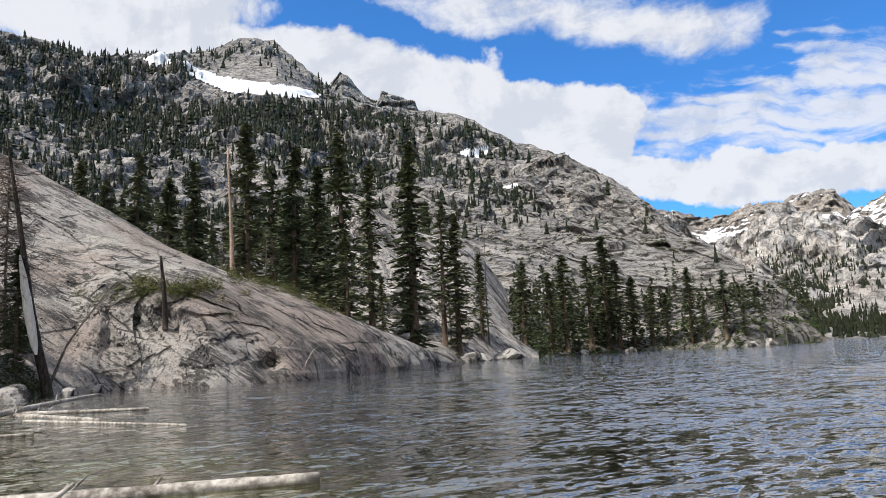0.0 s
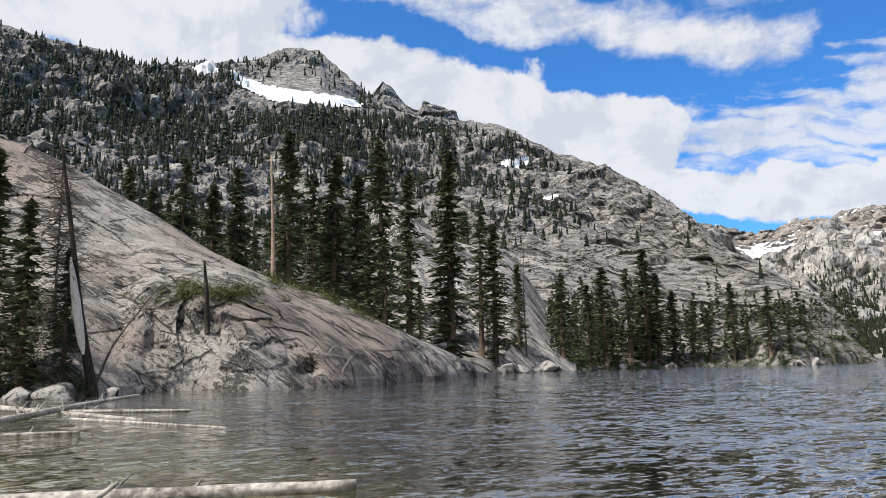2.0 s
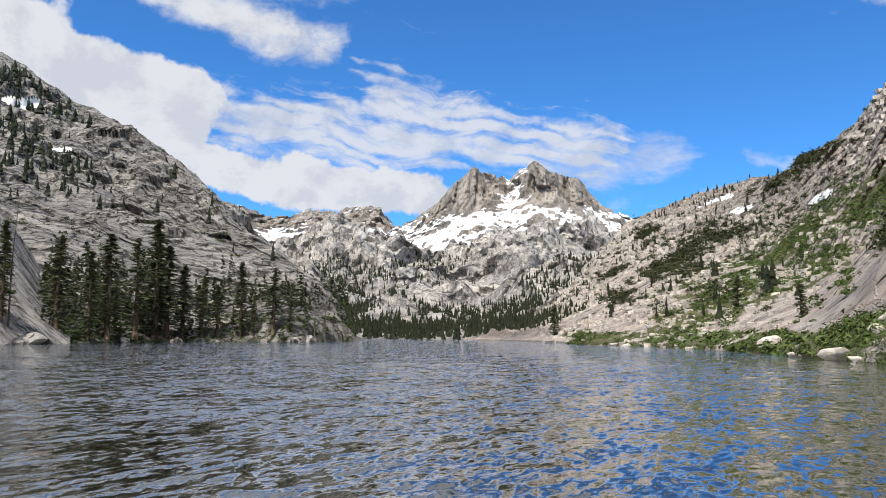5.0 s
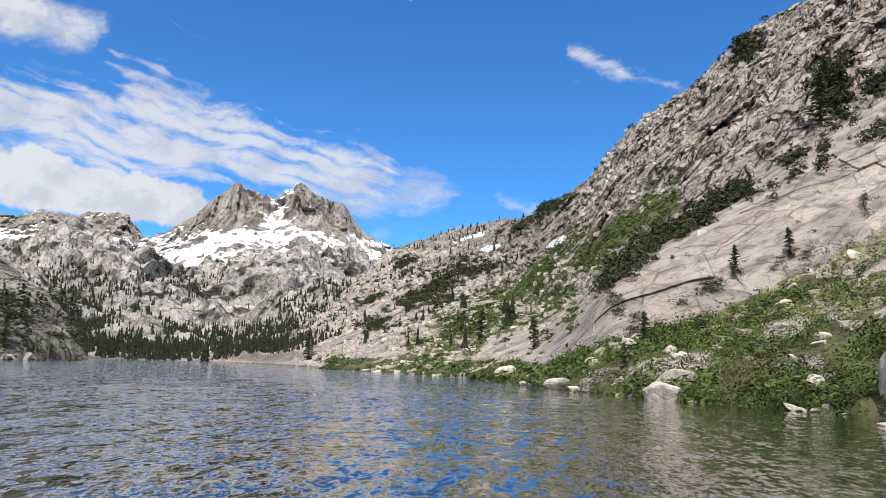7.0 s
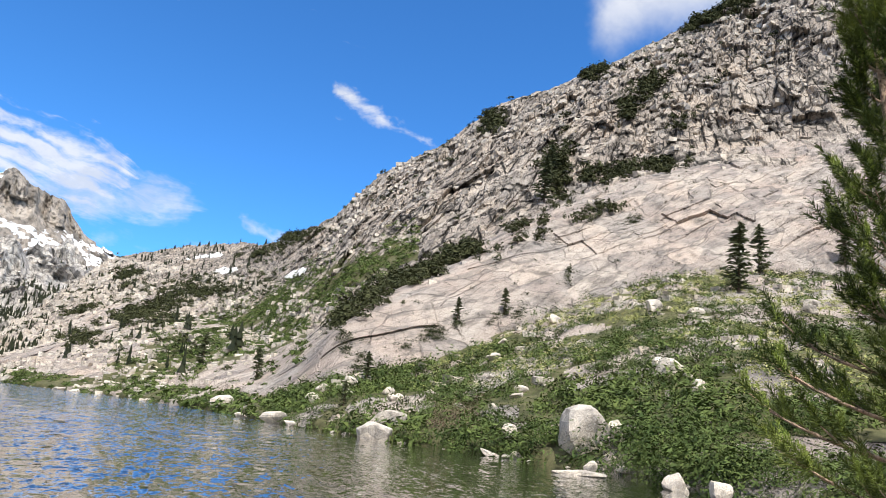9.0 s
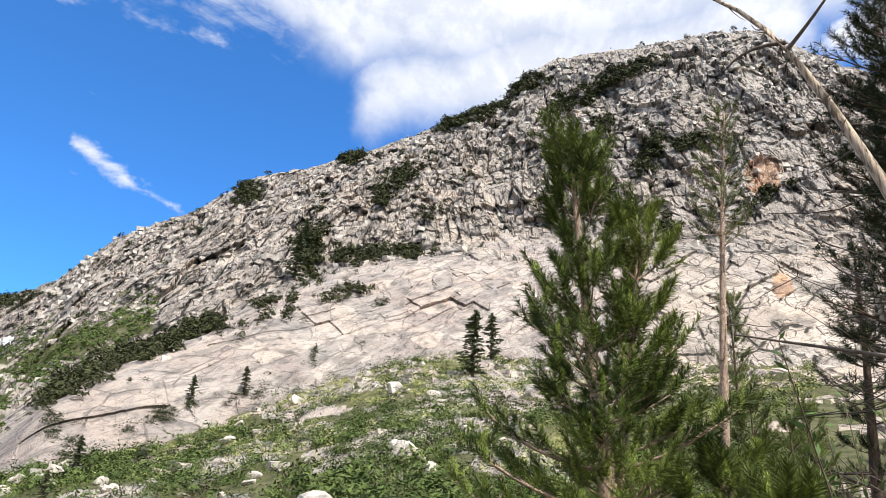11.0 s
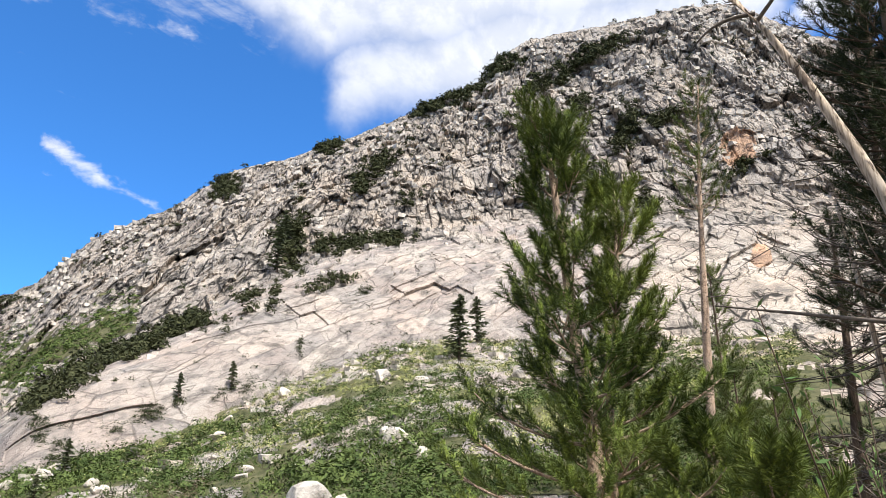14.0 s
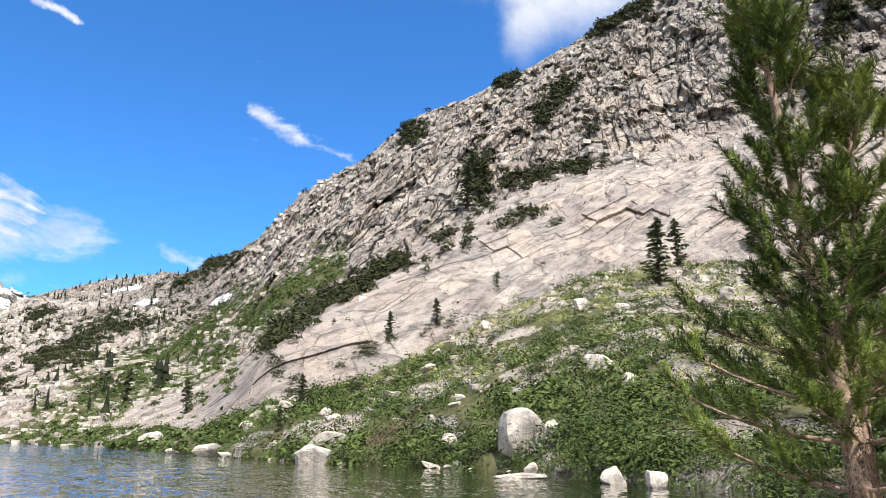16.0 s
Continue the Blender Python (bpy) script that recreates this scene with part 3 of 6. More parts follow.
def ground():
    az = np.linspace(-180, 180, 361)
    r = np.concatenate([[0.01], np.geomspace(0.5, 640, 90), [1200, 2500, 4900]])
    A, R = np.meshgrid(az, r)
    x, y = R * np.sin(np.radians(A)), R * np.cos(np.radians(A))
    d = NEAR(A) - R
    drop = soft([(-60, 0.035), (-40, 0.045), (-28, 0.07), (-15, 0.13), (0, 0.22), (15, 0.34), (80, 0.40), (100, 0.12), (180, 0.1)], 6.0)(A)
    z = np.where(d > 0, 0.16 * (1 - np.exp(-np.clip(d, 0, 50))) + 0.022 * np.clip(R - 1, 0, 60) * np.clip(d / 6, 0, 1), np.maximum(d * drop, -5.0))
    z = z + fbm(x, y, 0 * x, 5.0, 4) * 0.07 - 0.02
    z[R > 1000] = -6
    P = np.stack([x, y, z], -1).reshape(-1, 3)
    n, m = A.shape
    i = np.arange(n * m).reshape(n, m)
    F = np.stack([i[:-1, :-1], i[:-1, 1:], i[1:, 1:], i[1:, :-1]], -1).reshape(-1, 4)
    mid = P[F].mean(1)
    ob = new("ground", mesh_of("ground", P, F, [SOIL, BED], True, (mid[:, 2] < 0.05)))
    return tagged(ob, "sandy brown lake bed rising to a needle-strewn forest bank", "ground", kind="structure")


ground()


def lake():
    """The water: wind ripples that lengthen offshore, calmer under the western shore."""
    a = np.linspace(-50, 112, 260)
    r = np.concatenate([[1.4, 2.0, 2.7], np.geomspace(3.4, 45, 220), np.geomspace(46, 560, 70)])
    A, R = np.meshgrid(a, r)

    def wave(q):
        return 0.02 + 0.021 * q + 0.04 * np.clip(q - 45, 0, None)
    x, y = R * np.sin(np.radians(A)), R * np.cos(np.radians(A))
    run = np.cumsum(np.gradient(r) * 2 / wave(r))[:, None] + 0.9 * fbm(x, y, 0 * x, 12, 3)
    across = np.radians(A) * R / wave(R) * 1.1
    gust = np.interp(A, [-40, -15, 5, 40, 75, 100], [0.5, 0.8, 1.0, 1.0, 0.7, 0.35]) * (1.0 + 0.35 * fbm(x, y * 0.5, 0 * A, 28, 3))
    z = 0.02 * np.minimum(wave(R), 1.8) * np.clip((120 - R) / 70, 0.3, 1) * gust * (lattice(across, run, 0 * A) + 0.42 * lattice(across * 1.8 + 31, run * 1.9 + 0.4 * across, 0 * A + 5))
    z = z * np.clip((560 - R) / 60, 0, 1) * np.clip((R - 1.4) / 2, 0, 1) - 0.01
    P = np.stack([R * np.sin(np.radians(A)), R * np.cos(np.radians(A)), z], -1).reshape(-1, 3)
    n, m = A.shape
    i = np.arange(n * m).reshape(n, m)
    F = np.stack([i[:-1, :-1], i[:-1, 1:], i[1:, 1:], i[1:, :-1]], -1).reshape(-1, 4)
    return mesh_of("water", P, F, WATER, True)


water = new("water", lake())
water.visible_shadow = False
tagged(water, "clear mountain lake rippled by a light wind", "lake", kind="structure")


# ---- western side: the long ridge, its spire, the slabs by the water ----
L_SKY = knots([(-75, 18), (-50, 22), (-37.2, 23.2), (-31.7, 22.9), (-29, 22.75), (-26.9, 22.15), (-21.4, 22.8), (-18.4, 23.4), (-15.6, 24.4), (-13.1, 24.3), (-10.5, 22.5), (-8.2, 20.8),
               (-5.6, 19.9), (-1.6, 19.35), (1.6, 18.95), (4.3, 17.5), (6.1, 16.5), (9.6, 15.3), (13.7, 12.75), (16.5, 10.5), (18.3, 8.5), (21.9, 6.1), (24.5, 4.3), (26.4, 2.2), (27.5, -0.5)])
L_TOP = soft([(-75, 1000), (-37, 1250), (-15, 1350), (-8, 1200), (0, 1000), (6, 850), (13.7, 620), (18, 470), (22, 360), (25, 300), (27.5, 268)])
L_FOOT = soft([(-75, 75), (-36, 84), (-20, 88), (-8, 96), (0, 122), (1.5, 150), (6, 172), (9.4, 201), (13.5, 226), (17.5, 235), (22.7, 228), (26, 255), (27.5, 266)], 0.6)


def between(fr, fe):
    return rail(lambda a: L_FOOT(a) + (L_TOP(a) - L_FOOT(a)) * fr, lambda a: L_SKY(a) * fe)


def rough_left(x, y, z, a, t, r):
    f = np.clip((t - 0.02) * 6, 0, 1) * np.clip((27.5 - a) / 6, 0.1, 1)
    f = f * (1 - 0.9 * np.exp(-((a + 14.6) / 5.5) ** 4 - ((t - 0.80) / 0.09) ** 4))
    top = 1 - 0.9 * np.exp(-((t - 0.946) / np.where(a > 0, 0.10, 0.06)) ** 2)
    s = r / 500
    big = fbm(x, y, z, 120, 6, 0.55) * 16 * s + fbm(x, y, z * 0.5, 45, 5, 0.55, True) * 5 * s
    step = np.sin(z / (9 + 5 * fbm(x, y, z, 150, 2)) + fbm(x, y, z, 60, 3) * 3) * 2.2 * s
    jag = blocks_of(x, z, 15, 9, fbm(x, y, z, 40, 3)) * 4.5 * s + blocks_of(x * 0.8 + y * 0.4, z, 6, 4, fbm(x, y, z, 20, 2)) * 2.2 * s
    return -(big * 0.8 + step + jag) * f * top, (big * 0.35) * f * top + fbm(x, y, z, 25, 4) * 1.6 * s * f


ridge = Sheet("mountain_ridge", -75, 27.5, 610,
              [level(L_FOOT, -0.6), between(0.03, 0.045), between(0.10, 0.20), between(0.30, 0.52), between(0.60, 0.78), between(1.0, 1.0),
               (lambda a: L_TOP(a) * 1.12, lambda a: height(L_TOP(a), L_SKY(a)) * 0.93), (lambda a: L_TOP(a) * 1.6, lambda a: 0 * a - 10)],
              [6, 24, 60, 60, 60, 8, 4], ROCK_LEFT, rough_left, "grey granite mountainside with ledges, scattered firs and snow patches")



def snow(sheet, a0, e0, wide, tall, slope, label, ragged=0.35, size=40):
    """A snow patch round a bearing and an elevation, its long axis tilted by slope degrees a degree."""
    sheet.patch("snow_patch", SNOW, lambda a, e, p: ((a - a0) / wide) ** 2 + ((e - e0 - slope * (a - a0)) / tall) ** 2 + ragged * fbm(p[..., 0], p[..., 1], p[..., 2], size, 4) < 0.9, 2.5 if wide > 3 else 1.2, label, "snow patch")


snow(ridge, -15.6, 21.0, 7.8, 0.62, -0.07, "long dirty snowfield lying below the summit", 0.42, 90)
for a_, e_, wa, we in ((-0.4, 17.9, 1.0, 0.42), (2.9, 16.0, 1.5, 0.26), (-10.3, 18.5, 1.5, 0.3), (-7.4, 18.5, 0.7, 0.25), (5.6, 12.0, 0.9, 0.2)):
    snow(ridge, a_, e_, wa, we, -0.07, "small snow patch in a hollow of the ridge")

S_SKY = knots([(-10, 18.5), (-9.1, 21.0), (-8.4, 21.8), (-7.8, 22.4), (-7.3, 22.0), (-6.5, 21.2), (-5.4, 20.2), (-5.0, 20.1), (-4.5, 20.8), (-3.8, 20.55), (-3.0, 20.3), (-1.9, 19.9), (-1.4, 19.0), (-0.6, 17)])


def rough_peak(x, y, z, a, t, r):
    top = np.clip(t * 4, 0, 1) * (1 - 0.95 * np.exp(-((t - 0.95) / 0.10) ** 2))
    s = r / 2000
    rib = fbm(x, y, z * 0.25, 90, 5, 0.55, True) * 34 * s + fbm(x, y, z, 260, 4) * 40 * s
    lat = 0.77 * x - 0.64 * y
    bend = fbm(x, y, z, 160, 3)
    tower = np.clip((t - 0.42) * 3.5, 0.12, 1)
    crag = (blocks_of(lat, z, 58, 170, bend) * 26 * s + blocks_of(lat, z * 0.5, 22, 60, bend * 2) * 14 * s) * tower + blocks_of(lat, z * 0.35, 9, 16, bend * 3) * 5 * s * tower
    crest = np.exp(-((t - 0.955) / 0.05) ** 2)
    return -(rib * 0.5 * top + crag * np.clip(t * 4, 0, 1) * (1 - 0.5 * crest)), (fbm(x, y, z, 110, 6, 0.58) * 7 * s + fbm(x, y, z, 28, 4) * 3 * s) * top + blocks_of(lat, lat * 0, 17, 50, bend) * 5 * s * crest


Sheet("spire_peak", -10, -0.6, 130, [rail(lambda a: 0 * a + 1500, lambda a: S_SKY(a) - 6), rail(lambda a: 0 * a + 1900, S_SKY), (lambda a: 0 * a + 2100, lambda a: 0 * a + 100)],
      [60, 5], ROCK_LEFT, rough_peak, "jagged grey rock spire behind the ridge")

# the long slab that dips into the water
A_SKY = soft([(-60, 16.5), (-36.7, 16), (-34.6, 15.8), (-31.6, 14.7), (-29.3, 13.5), (-25.3, 11.4), (-21.1, 8.8), (-16.9, 7.0), (-12.5, 5.5), (-8, 3.2), (-3.6, 1.3), (0.4, -0.75), (0.8, -1.2)], 0.5)
A_FOOT = soft([(-60, 70), (-36, 60), (-32, 54), (-29, 57), (-25, 61), (-18, 57), (-12.5, 61), (-8, 69), (-3, 86), (0.8, 104)], 0.7)
A_TOP = soft([(-60, 115), (-36, 104), (-25, 94), (-17, 86), (-8, 84), (-3, 93), (0.8, 105)])
A_LIP = soft([(-60, 1.0), (-31, 0.9), (-27.5, 1.4), (-25.5, 4.0), (-22, 4.6), (-19, 4.0), (-15, 2.4), (-11, 1.2), (-7, 0.5), (-3, -0.2), (0.4, -0.8), (0.8, -1.25)], 0.4)


def rough_slab(x, y, z, a, t, r):
    f = np.clip(t * 8, 0, 1) * np.clip((0.8 - a) / 3, 0, 1) * (1 - 0.8 * np.exp(-((t - 0.9) / 0.08) ** 2))
    u = x * 0.85 - z * 0.53
    v = z * 0.85 + x * 0.53
    ribs = fbm(u * 0.12, y * 0.5, v, 2.6, 4, 0.55, True) * 0.55
    big = fbm(x, y, z, 14, 4) * 2.2
    w_ = fbm(x, y, z, 9, 2)
    step = blocks_of(v, u, 2.6, 11, w_) * 0.55 + blocks_of(v, u, 1.0, 4, w_ * 2) * 0.22 + blocks_of(x + z, z, 3.2, 2.2, w_) * 0.8 * (t < 0.22) * np.exp(-((a + 20) / 8) ** 2)
    hollow = 1.9 * np.exp(-((a + 14.1 + 0.3 * w_) / 0.8) ** 2 - ((z - 1.4) / 0.7) ** 2)
    grit = fbm(x, y, z, 1.3, 3, 0.6) * 0.14
    furrow = np.clip(1 - np.abs(fbm(v + 0.25 * y, u * 0.07, y * 0.1, 6.0, 2)) / 0.20, 0, 1) * 0.55
    broken = np.exp(-((a + 21) / 5) ** 4) * (t < 0.24)
    furrow = furrow + broken * (np.clip(1 - np.abs(fbm(x + 0.5 * z, z * 0.5, y * 0.2, 5.5, 2)) / 0.20, 0, 1) * 0.9 + blocks_of(x + 0.4 * z, z, 4.0, 2.6, w_) * 0.8)
    return hollow + furrow * np.clip(t * 8, 0, 1) * np.clip((0.8 - a) / 3, 0, 1) - (ribs * 0.45 + big * 0.5 + step * 0.6 + grit) * f, (big * 0.2) * f


slab = Sheet("granite_slab", -52, 0.8, 640,
             [level(A_FOOT, -0.5), (lambda a: A_FOOT(a) + 0.6, lambda a: 0 * a + 0.5), rail(lambda a: A_FOOT(a) + np.minimum(4.8, 0.3 * (A_TOP(a) - A_FOOT(a))), A_LIP), rail(lambda a: A_FOOT(a) + np.minimum(8.5, 0.5 * (A_TOP(a) - A_FOOT(a))), lambda a: A_LIP(a) + np.clip(0.4 * (A_SKY(a) - A_LIP(a)), 0, 0.5) + 0.12 * (A_SKY(a) - A_LIP(a))),
              rail(lambda a: A_FOOT(a) * 0.35 + A_TOP(a) * 0.65, lambda a: A_LIP(a) * 0.28 + A_SKY(a) * 0.72), rail(A_TOP, A_SKY), (lambda a: A_TOP(a) + 14, lambda a: height(A_TOP(a), A_SKY(a)) * 0.8 - 0.5)],
             [3, 26, 18, 90, 50, 12], ROCK_SLAB, rough_slab, "pale pinkish granite slab sloping into the lake", "rock slab")

# the striped dome behind the trees
D_SKY = soft([(-9, 12.0), (-7.5, 12.7), (-6.6, 12.6), (-3.5, 10.6), (-0.6, 9.3), (2.2, 8.6), (3.6, 6.6), (5.0, 4.4), (6.2, 2.0), (7.0, -0.6)], 0.35)
D_FOOT = soft([(-9, 146), (-2, 138), (1, 142), (5, 160), (7, 172)])


def rough_dome(x, y, z, a, t, r):
    f = np.clip(t * 8, 0, 1) * np.clip((7 - a) / 1.5, 0, 1)
    u = x * 0.50 - z * 0.86
    v = z * 0.50 + x * 0.86
    return -(fbm(v, y * 0.3, u * 0.08, 3.4, 4, 0.55, True) * 1.3 + fbm(x, y, z, 25, 4) * 4) * f, fbm(x, y, z, 20, 3) * 0.6 * f


dome = Sheet("granite_dome", -9, 7, 260, [level(D_FOOT, -0.5), rail(lambda a: D_FOOT(a) + 10, lambda a: D_SKY(a) * 0.16), rail(lambda a: D_FOOT(a) + 48, lambda a: D_SKY(a) * 0.72),
             rail(lambda a: D_FOOT(a) + 80, D_SKY), (lambda a: D_FOOT(a) + 100, lambda a: height(D_FOOT(a) + 80, D_SKY(a)) * 0.8)],
             [10, 60, 36, 8], ROCK_DOME, rough_dome, "dark streaked granite dome rising behind the shore trees", "rock slab")

# ---- the valley head and its peaks ----
V_FOOT = soft([(8, 560), (24, 470), (27, 520), (31, 545), (38, 520), (42, 400), (46, 300), (56, 300)])


def rough_valley(x, y, z, a, t, r):
    f = np.clip(t * 7, 0, 1)
    s = r / 1000
    hump = fbm(x, y, z * 0, 210, 6, 0.56) * 42 * s
    return -fbm(x, y, z, 120, 5, 0.55, True) * 26 * s * f, hump * f


valley = Sheet("valley_head", 8, 56, 380,
               [level(V_FOOT, -0.5), rail(lambda a: V_FOOT(a) + 60, lambda a: 0 * a + 0.25), rail(lambda a: V_FOOT(a) + 260, lambda a: 0 * a + 1.1), rail(lambda a: 0 * a + 1150, lambda a: 0 * a + 3.4),
                rail(lambda a: 0 * a + 1600, lambda a: 0 * a + 5.8), rail(lambda a: 0 * a + 2000, lambda a: 0 * a + 7.4), (lambda a: 0 * a + 2700, lambda a: 0 * a + 120)],
               [4, 30, 50, 50, 40, 20], ROCK_FAR, rough_valley, "forested valley head of bare granite humps")

C_SKY = knots([(12, 9.0), (16.6, 10.2), (18.4, 10.05), (19.4, 9.5), (20.2, 9.25), (22, 9.4), (22.8, 9.75), (24.2, 9.95), (25.4, 9.75), (26.5, 10.15), (28.3, 10.35), (29.2, 10.2), (29.7, 9.6), (30.3, 8.9), (33, 8)])
Sheet("far_peaks", 12, 33, 280, [rail(lambda a: 0 * a + 2100, lambda a: C_SKY(a) - 5), rail(lambda a: 0 * a + 2500, lambda a: C_SKY(a) * 0.80), rail(lambda a: 0 * a + 2900, C_SKY), (lambda a: 0 * a + 3300, lambda a: 0 * a + 100)],
      [40, 60, 5], ROCK_PEAK, rough_peak, "distant pale granite peaks holding snow", smooth=True)
T_SKY = knots([(28, 6.5), (30.2, 8.6), (32, 9.3), (33.8, 10.75), (35.2, 12.25), (36.3, 13.2), (36.8, 13.5), (37.4, 13.2), (38.3, 12.95), (39.6, 12.5), (40.1, 12.95), (40.6, 13.4), (41.3, 13.75), (41.7, 13.8),
               (42.4, 13.35), (43.2, 13.1), (44.3, 12.6), (45.3, 12.3), (45.8, 11.6), (46.9, 10.2), (48.5, 9.5), (49.7, 9.3), (52, 8.5), (56, 7.5)])
Sheet("twin_peak", 28, 56, 330, [rail(lambda a: 0 * a + 1750, lambda a: 0.35 * T_SKY(a) + 1.3), rail(lambda a: 0 * a + 2120, lambda a: 0.55 * T_SKY(a) + 2.6), rail(lambda a: 2330 - 130 * np.exp(-((a - 36.8) / 1.6) ** 2) - 150 * np.exp(-((a - 42.6) / 2.0) ** 2), T_SKY), (lambda a: 0 * a + 2700, lambda a: 0 * a + 100)],
      [50, 80, 5], ROCK_PEAK, rough_peak, "twin-towered granite peak streaked with snow", smooth=True)

# ---- eastern side: shore slope, slabs and the high wall ----
R_FOOT = soft([(36, 500), (38.5, 420), (41, 300), (45, 182), (50, 146), (56, 99), (61, 70), (65, 57), (71, 46), (79, 40.5), (85, 36), (93, 30), (97, 27.5), (104, 26), (130, 26), (150, 34), (180, 60)], 0.6)
R_SKY = knots([(36, 0.2), (40, 0.9), (43, 2.6), (45, 4.6), (47, 7.0), (49.7, 9.3), (52, 10.1), (54.2, 10.75), (57, 11.4), (60.4, 12.0), (63, 13.5), (64.8, 14.8), (66.2, 16.7), (67.9, 18.4), (70, 19.9), (73.6, 21.9),
               (75.5, 23.5), (77.6, 25.0), (81.4, 26.2), (85, 27.6), (90.5, 29.9), (95.3, 31.75), (98.6, 33.0), (100.3, 34.9), (103.6, 36.0), (109, 36.5), (118.5, 36.5), (121.5, 35.9), (125, 33.5), (135, 28), (150, 20), (180, 10)])
R_TOP = soft([(36, 620), (44, 760), (50, 900), (57, 760), (61, 560), (66, 420), (73, 350), (80, 325), (90, 320), (100, 335), (125, 335), (150, 320), (180, 260)])
G_EL = soft([(36, 0.0), (41, 0.35), (45, 0.7), (52, 1.6), (58, 0.9), (61, 0.1), (63.4, 0.5), (66.6, 2.0), (72.5, 3.5), (76, 5.0), (80.4, 7.4), (85, 9.4), (88.6, 10.9), (92, 12.0), (97, 12.6), (102, 12.2), (130, 12), (180, 4)], 0.6)
G_R = soft([(36, 560), (41, 380), (45, 240), (52, 185), (58, 112), (61, 80), (66, 72), (72, 78), (80, 94), (88, 110), (97, 124), (110, 130), (180, 110)])
S_EL = soft([(36, 0.1), (41, 0.6), (45, 2.0), (52, 5.0), (58, 4.5), (61, 3.2), (64.4, 4.4), (68, 7.4), (71.4, 9.2), (75.9, 11.5), (80.4, 14.9), (85, 17.2), (90, 18.9), (96, 19.8), (101, 19.9), (112, 21), (130, 18), (180, 7)], 0.6)
S_R = soft([(36, 590), (45, 420), (52, 350), (58, 210), (62, 115), (66, 86), (72, 94), (80, 118), (90, 145), (100, 165), (130, 165), (180, 150)])


def rough_right(x, y, z, a, t, r):
    f = np.clip(t * 7, 0, 1)
    s = r / 250
    sky = 1 - 0.85 * np.exp(-((t - 0.965) / 0.04) ** 2)
    steep = np.clip((a - 56) / 10, 0.25, 1)
    wall = np.clip((t - 0.39) * 9, 0, 1)
    low = 1 - np.clip((t - 0.17) * 14, 0, 1)
    mid = (1 - wall) * (1 - low)
    big = fbm(x, y, z, 60, 5, 0.55) * 7.5 * s
    bend = fbm(x, y, z, 38, 3)
    h = y + 0.10 * z + 2.5 * bend
    # the wall: upright columns and blocks parted by deep joints
    blocks = blocks_of(h, z - 0.2 * y, 9, 24, bend * 0.5) * 3.2 * s + blocks_of(h, z, 3.4, 8, bend * 0.8) * 1.5 * s + blocks_of(h, z + 0.15 * y, 1.5, 3.0, bend) * 0.6 * s
    cleft = np.clip(1 - np.abs(fbm(h, x * 0.2, z * 0.20, 7.5, 2)) / 0.075, 0, 1) * 2.3 * s + np.clip(1 - np.abs(fbm(h * 0.35 + 50, x * 0.2, z + 0.25 * y, 9.0, 2)) / 0.06, 0, 1) * 1.1 * s
    ledge = np.sin(z / (8 + 4 * fbm(x, y, z, 90, 2)) + 4 * fbm(x, y, z, 40, 3) + y * 0.03) * 0.8 * s
    # the slabs: long plates that rise southward, with joints along and across them
    u = 0.62 * z - 0.79 * y
    v = 0.79 * z + 0.62 * y + 1.6 * bend
    plates = fbm(v, u * 0.22, x * 0.2, 15, 4, 0.5) * 2.4 * s + blocks_of(v, u, 4.2, 17, bend * 0.8) * 1.5 * s + blocks_of(v, u, 1.9, 6.0, bend * 1.5) * 0.7 * s * np.clip(0.3 + bend * 1.5 + (a - 84) / 20, 0.1, 1)
    seam = np.clip(1 - np.abs(fbm(v, u * 0.10, x * 0.05, 4.2, 2)) / 0.04, 0, 1) * 0.4 * s + np.clip(1 - np.abs(fbm(v * 0.22 + 70, u, x * 0.05, 6, 2)) / 0.04, 0, 1) * 0.4 * s
    rubble = fbm(x, y, z, 3.5, 4, 0.6) * 0.55 * (r / 80) * (1 - 0.9 * mid)
    d = wall * steep * (big * 0.7 + blocks + ledge - cleft) + mid * (big * 0.5 + plates - seam) + low * (big * 0.25)
    return -d * f * sky, f * (rubble * (0.35 + 0.65 * low) + big * 0.12)


def rusty(p, a):
    """Where fresh orange rock breaks out of the wall."""
    e = np.degrees(np.arctan2(p[..., 2] - EYE, np.hypot(p[..., 0], p[..., 1])))
    k = 0.5 * fbm(p[..., 0], p[..., 1], p[..., 2], 9, 3)
    return ((((a - 120.2) / 1.5) ** 2 + ((e - 26.0) / 1.5) ** 2 + k < 0.9) | (((a - 120.6) / 0.8) ** 2 + ((e - 17.8) / 0.9) ** 2 + k < 0.9)).astype(int)


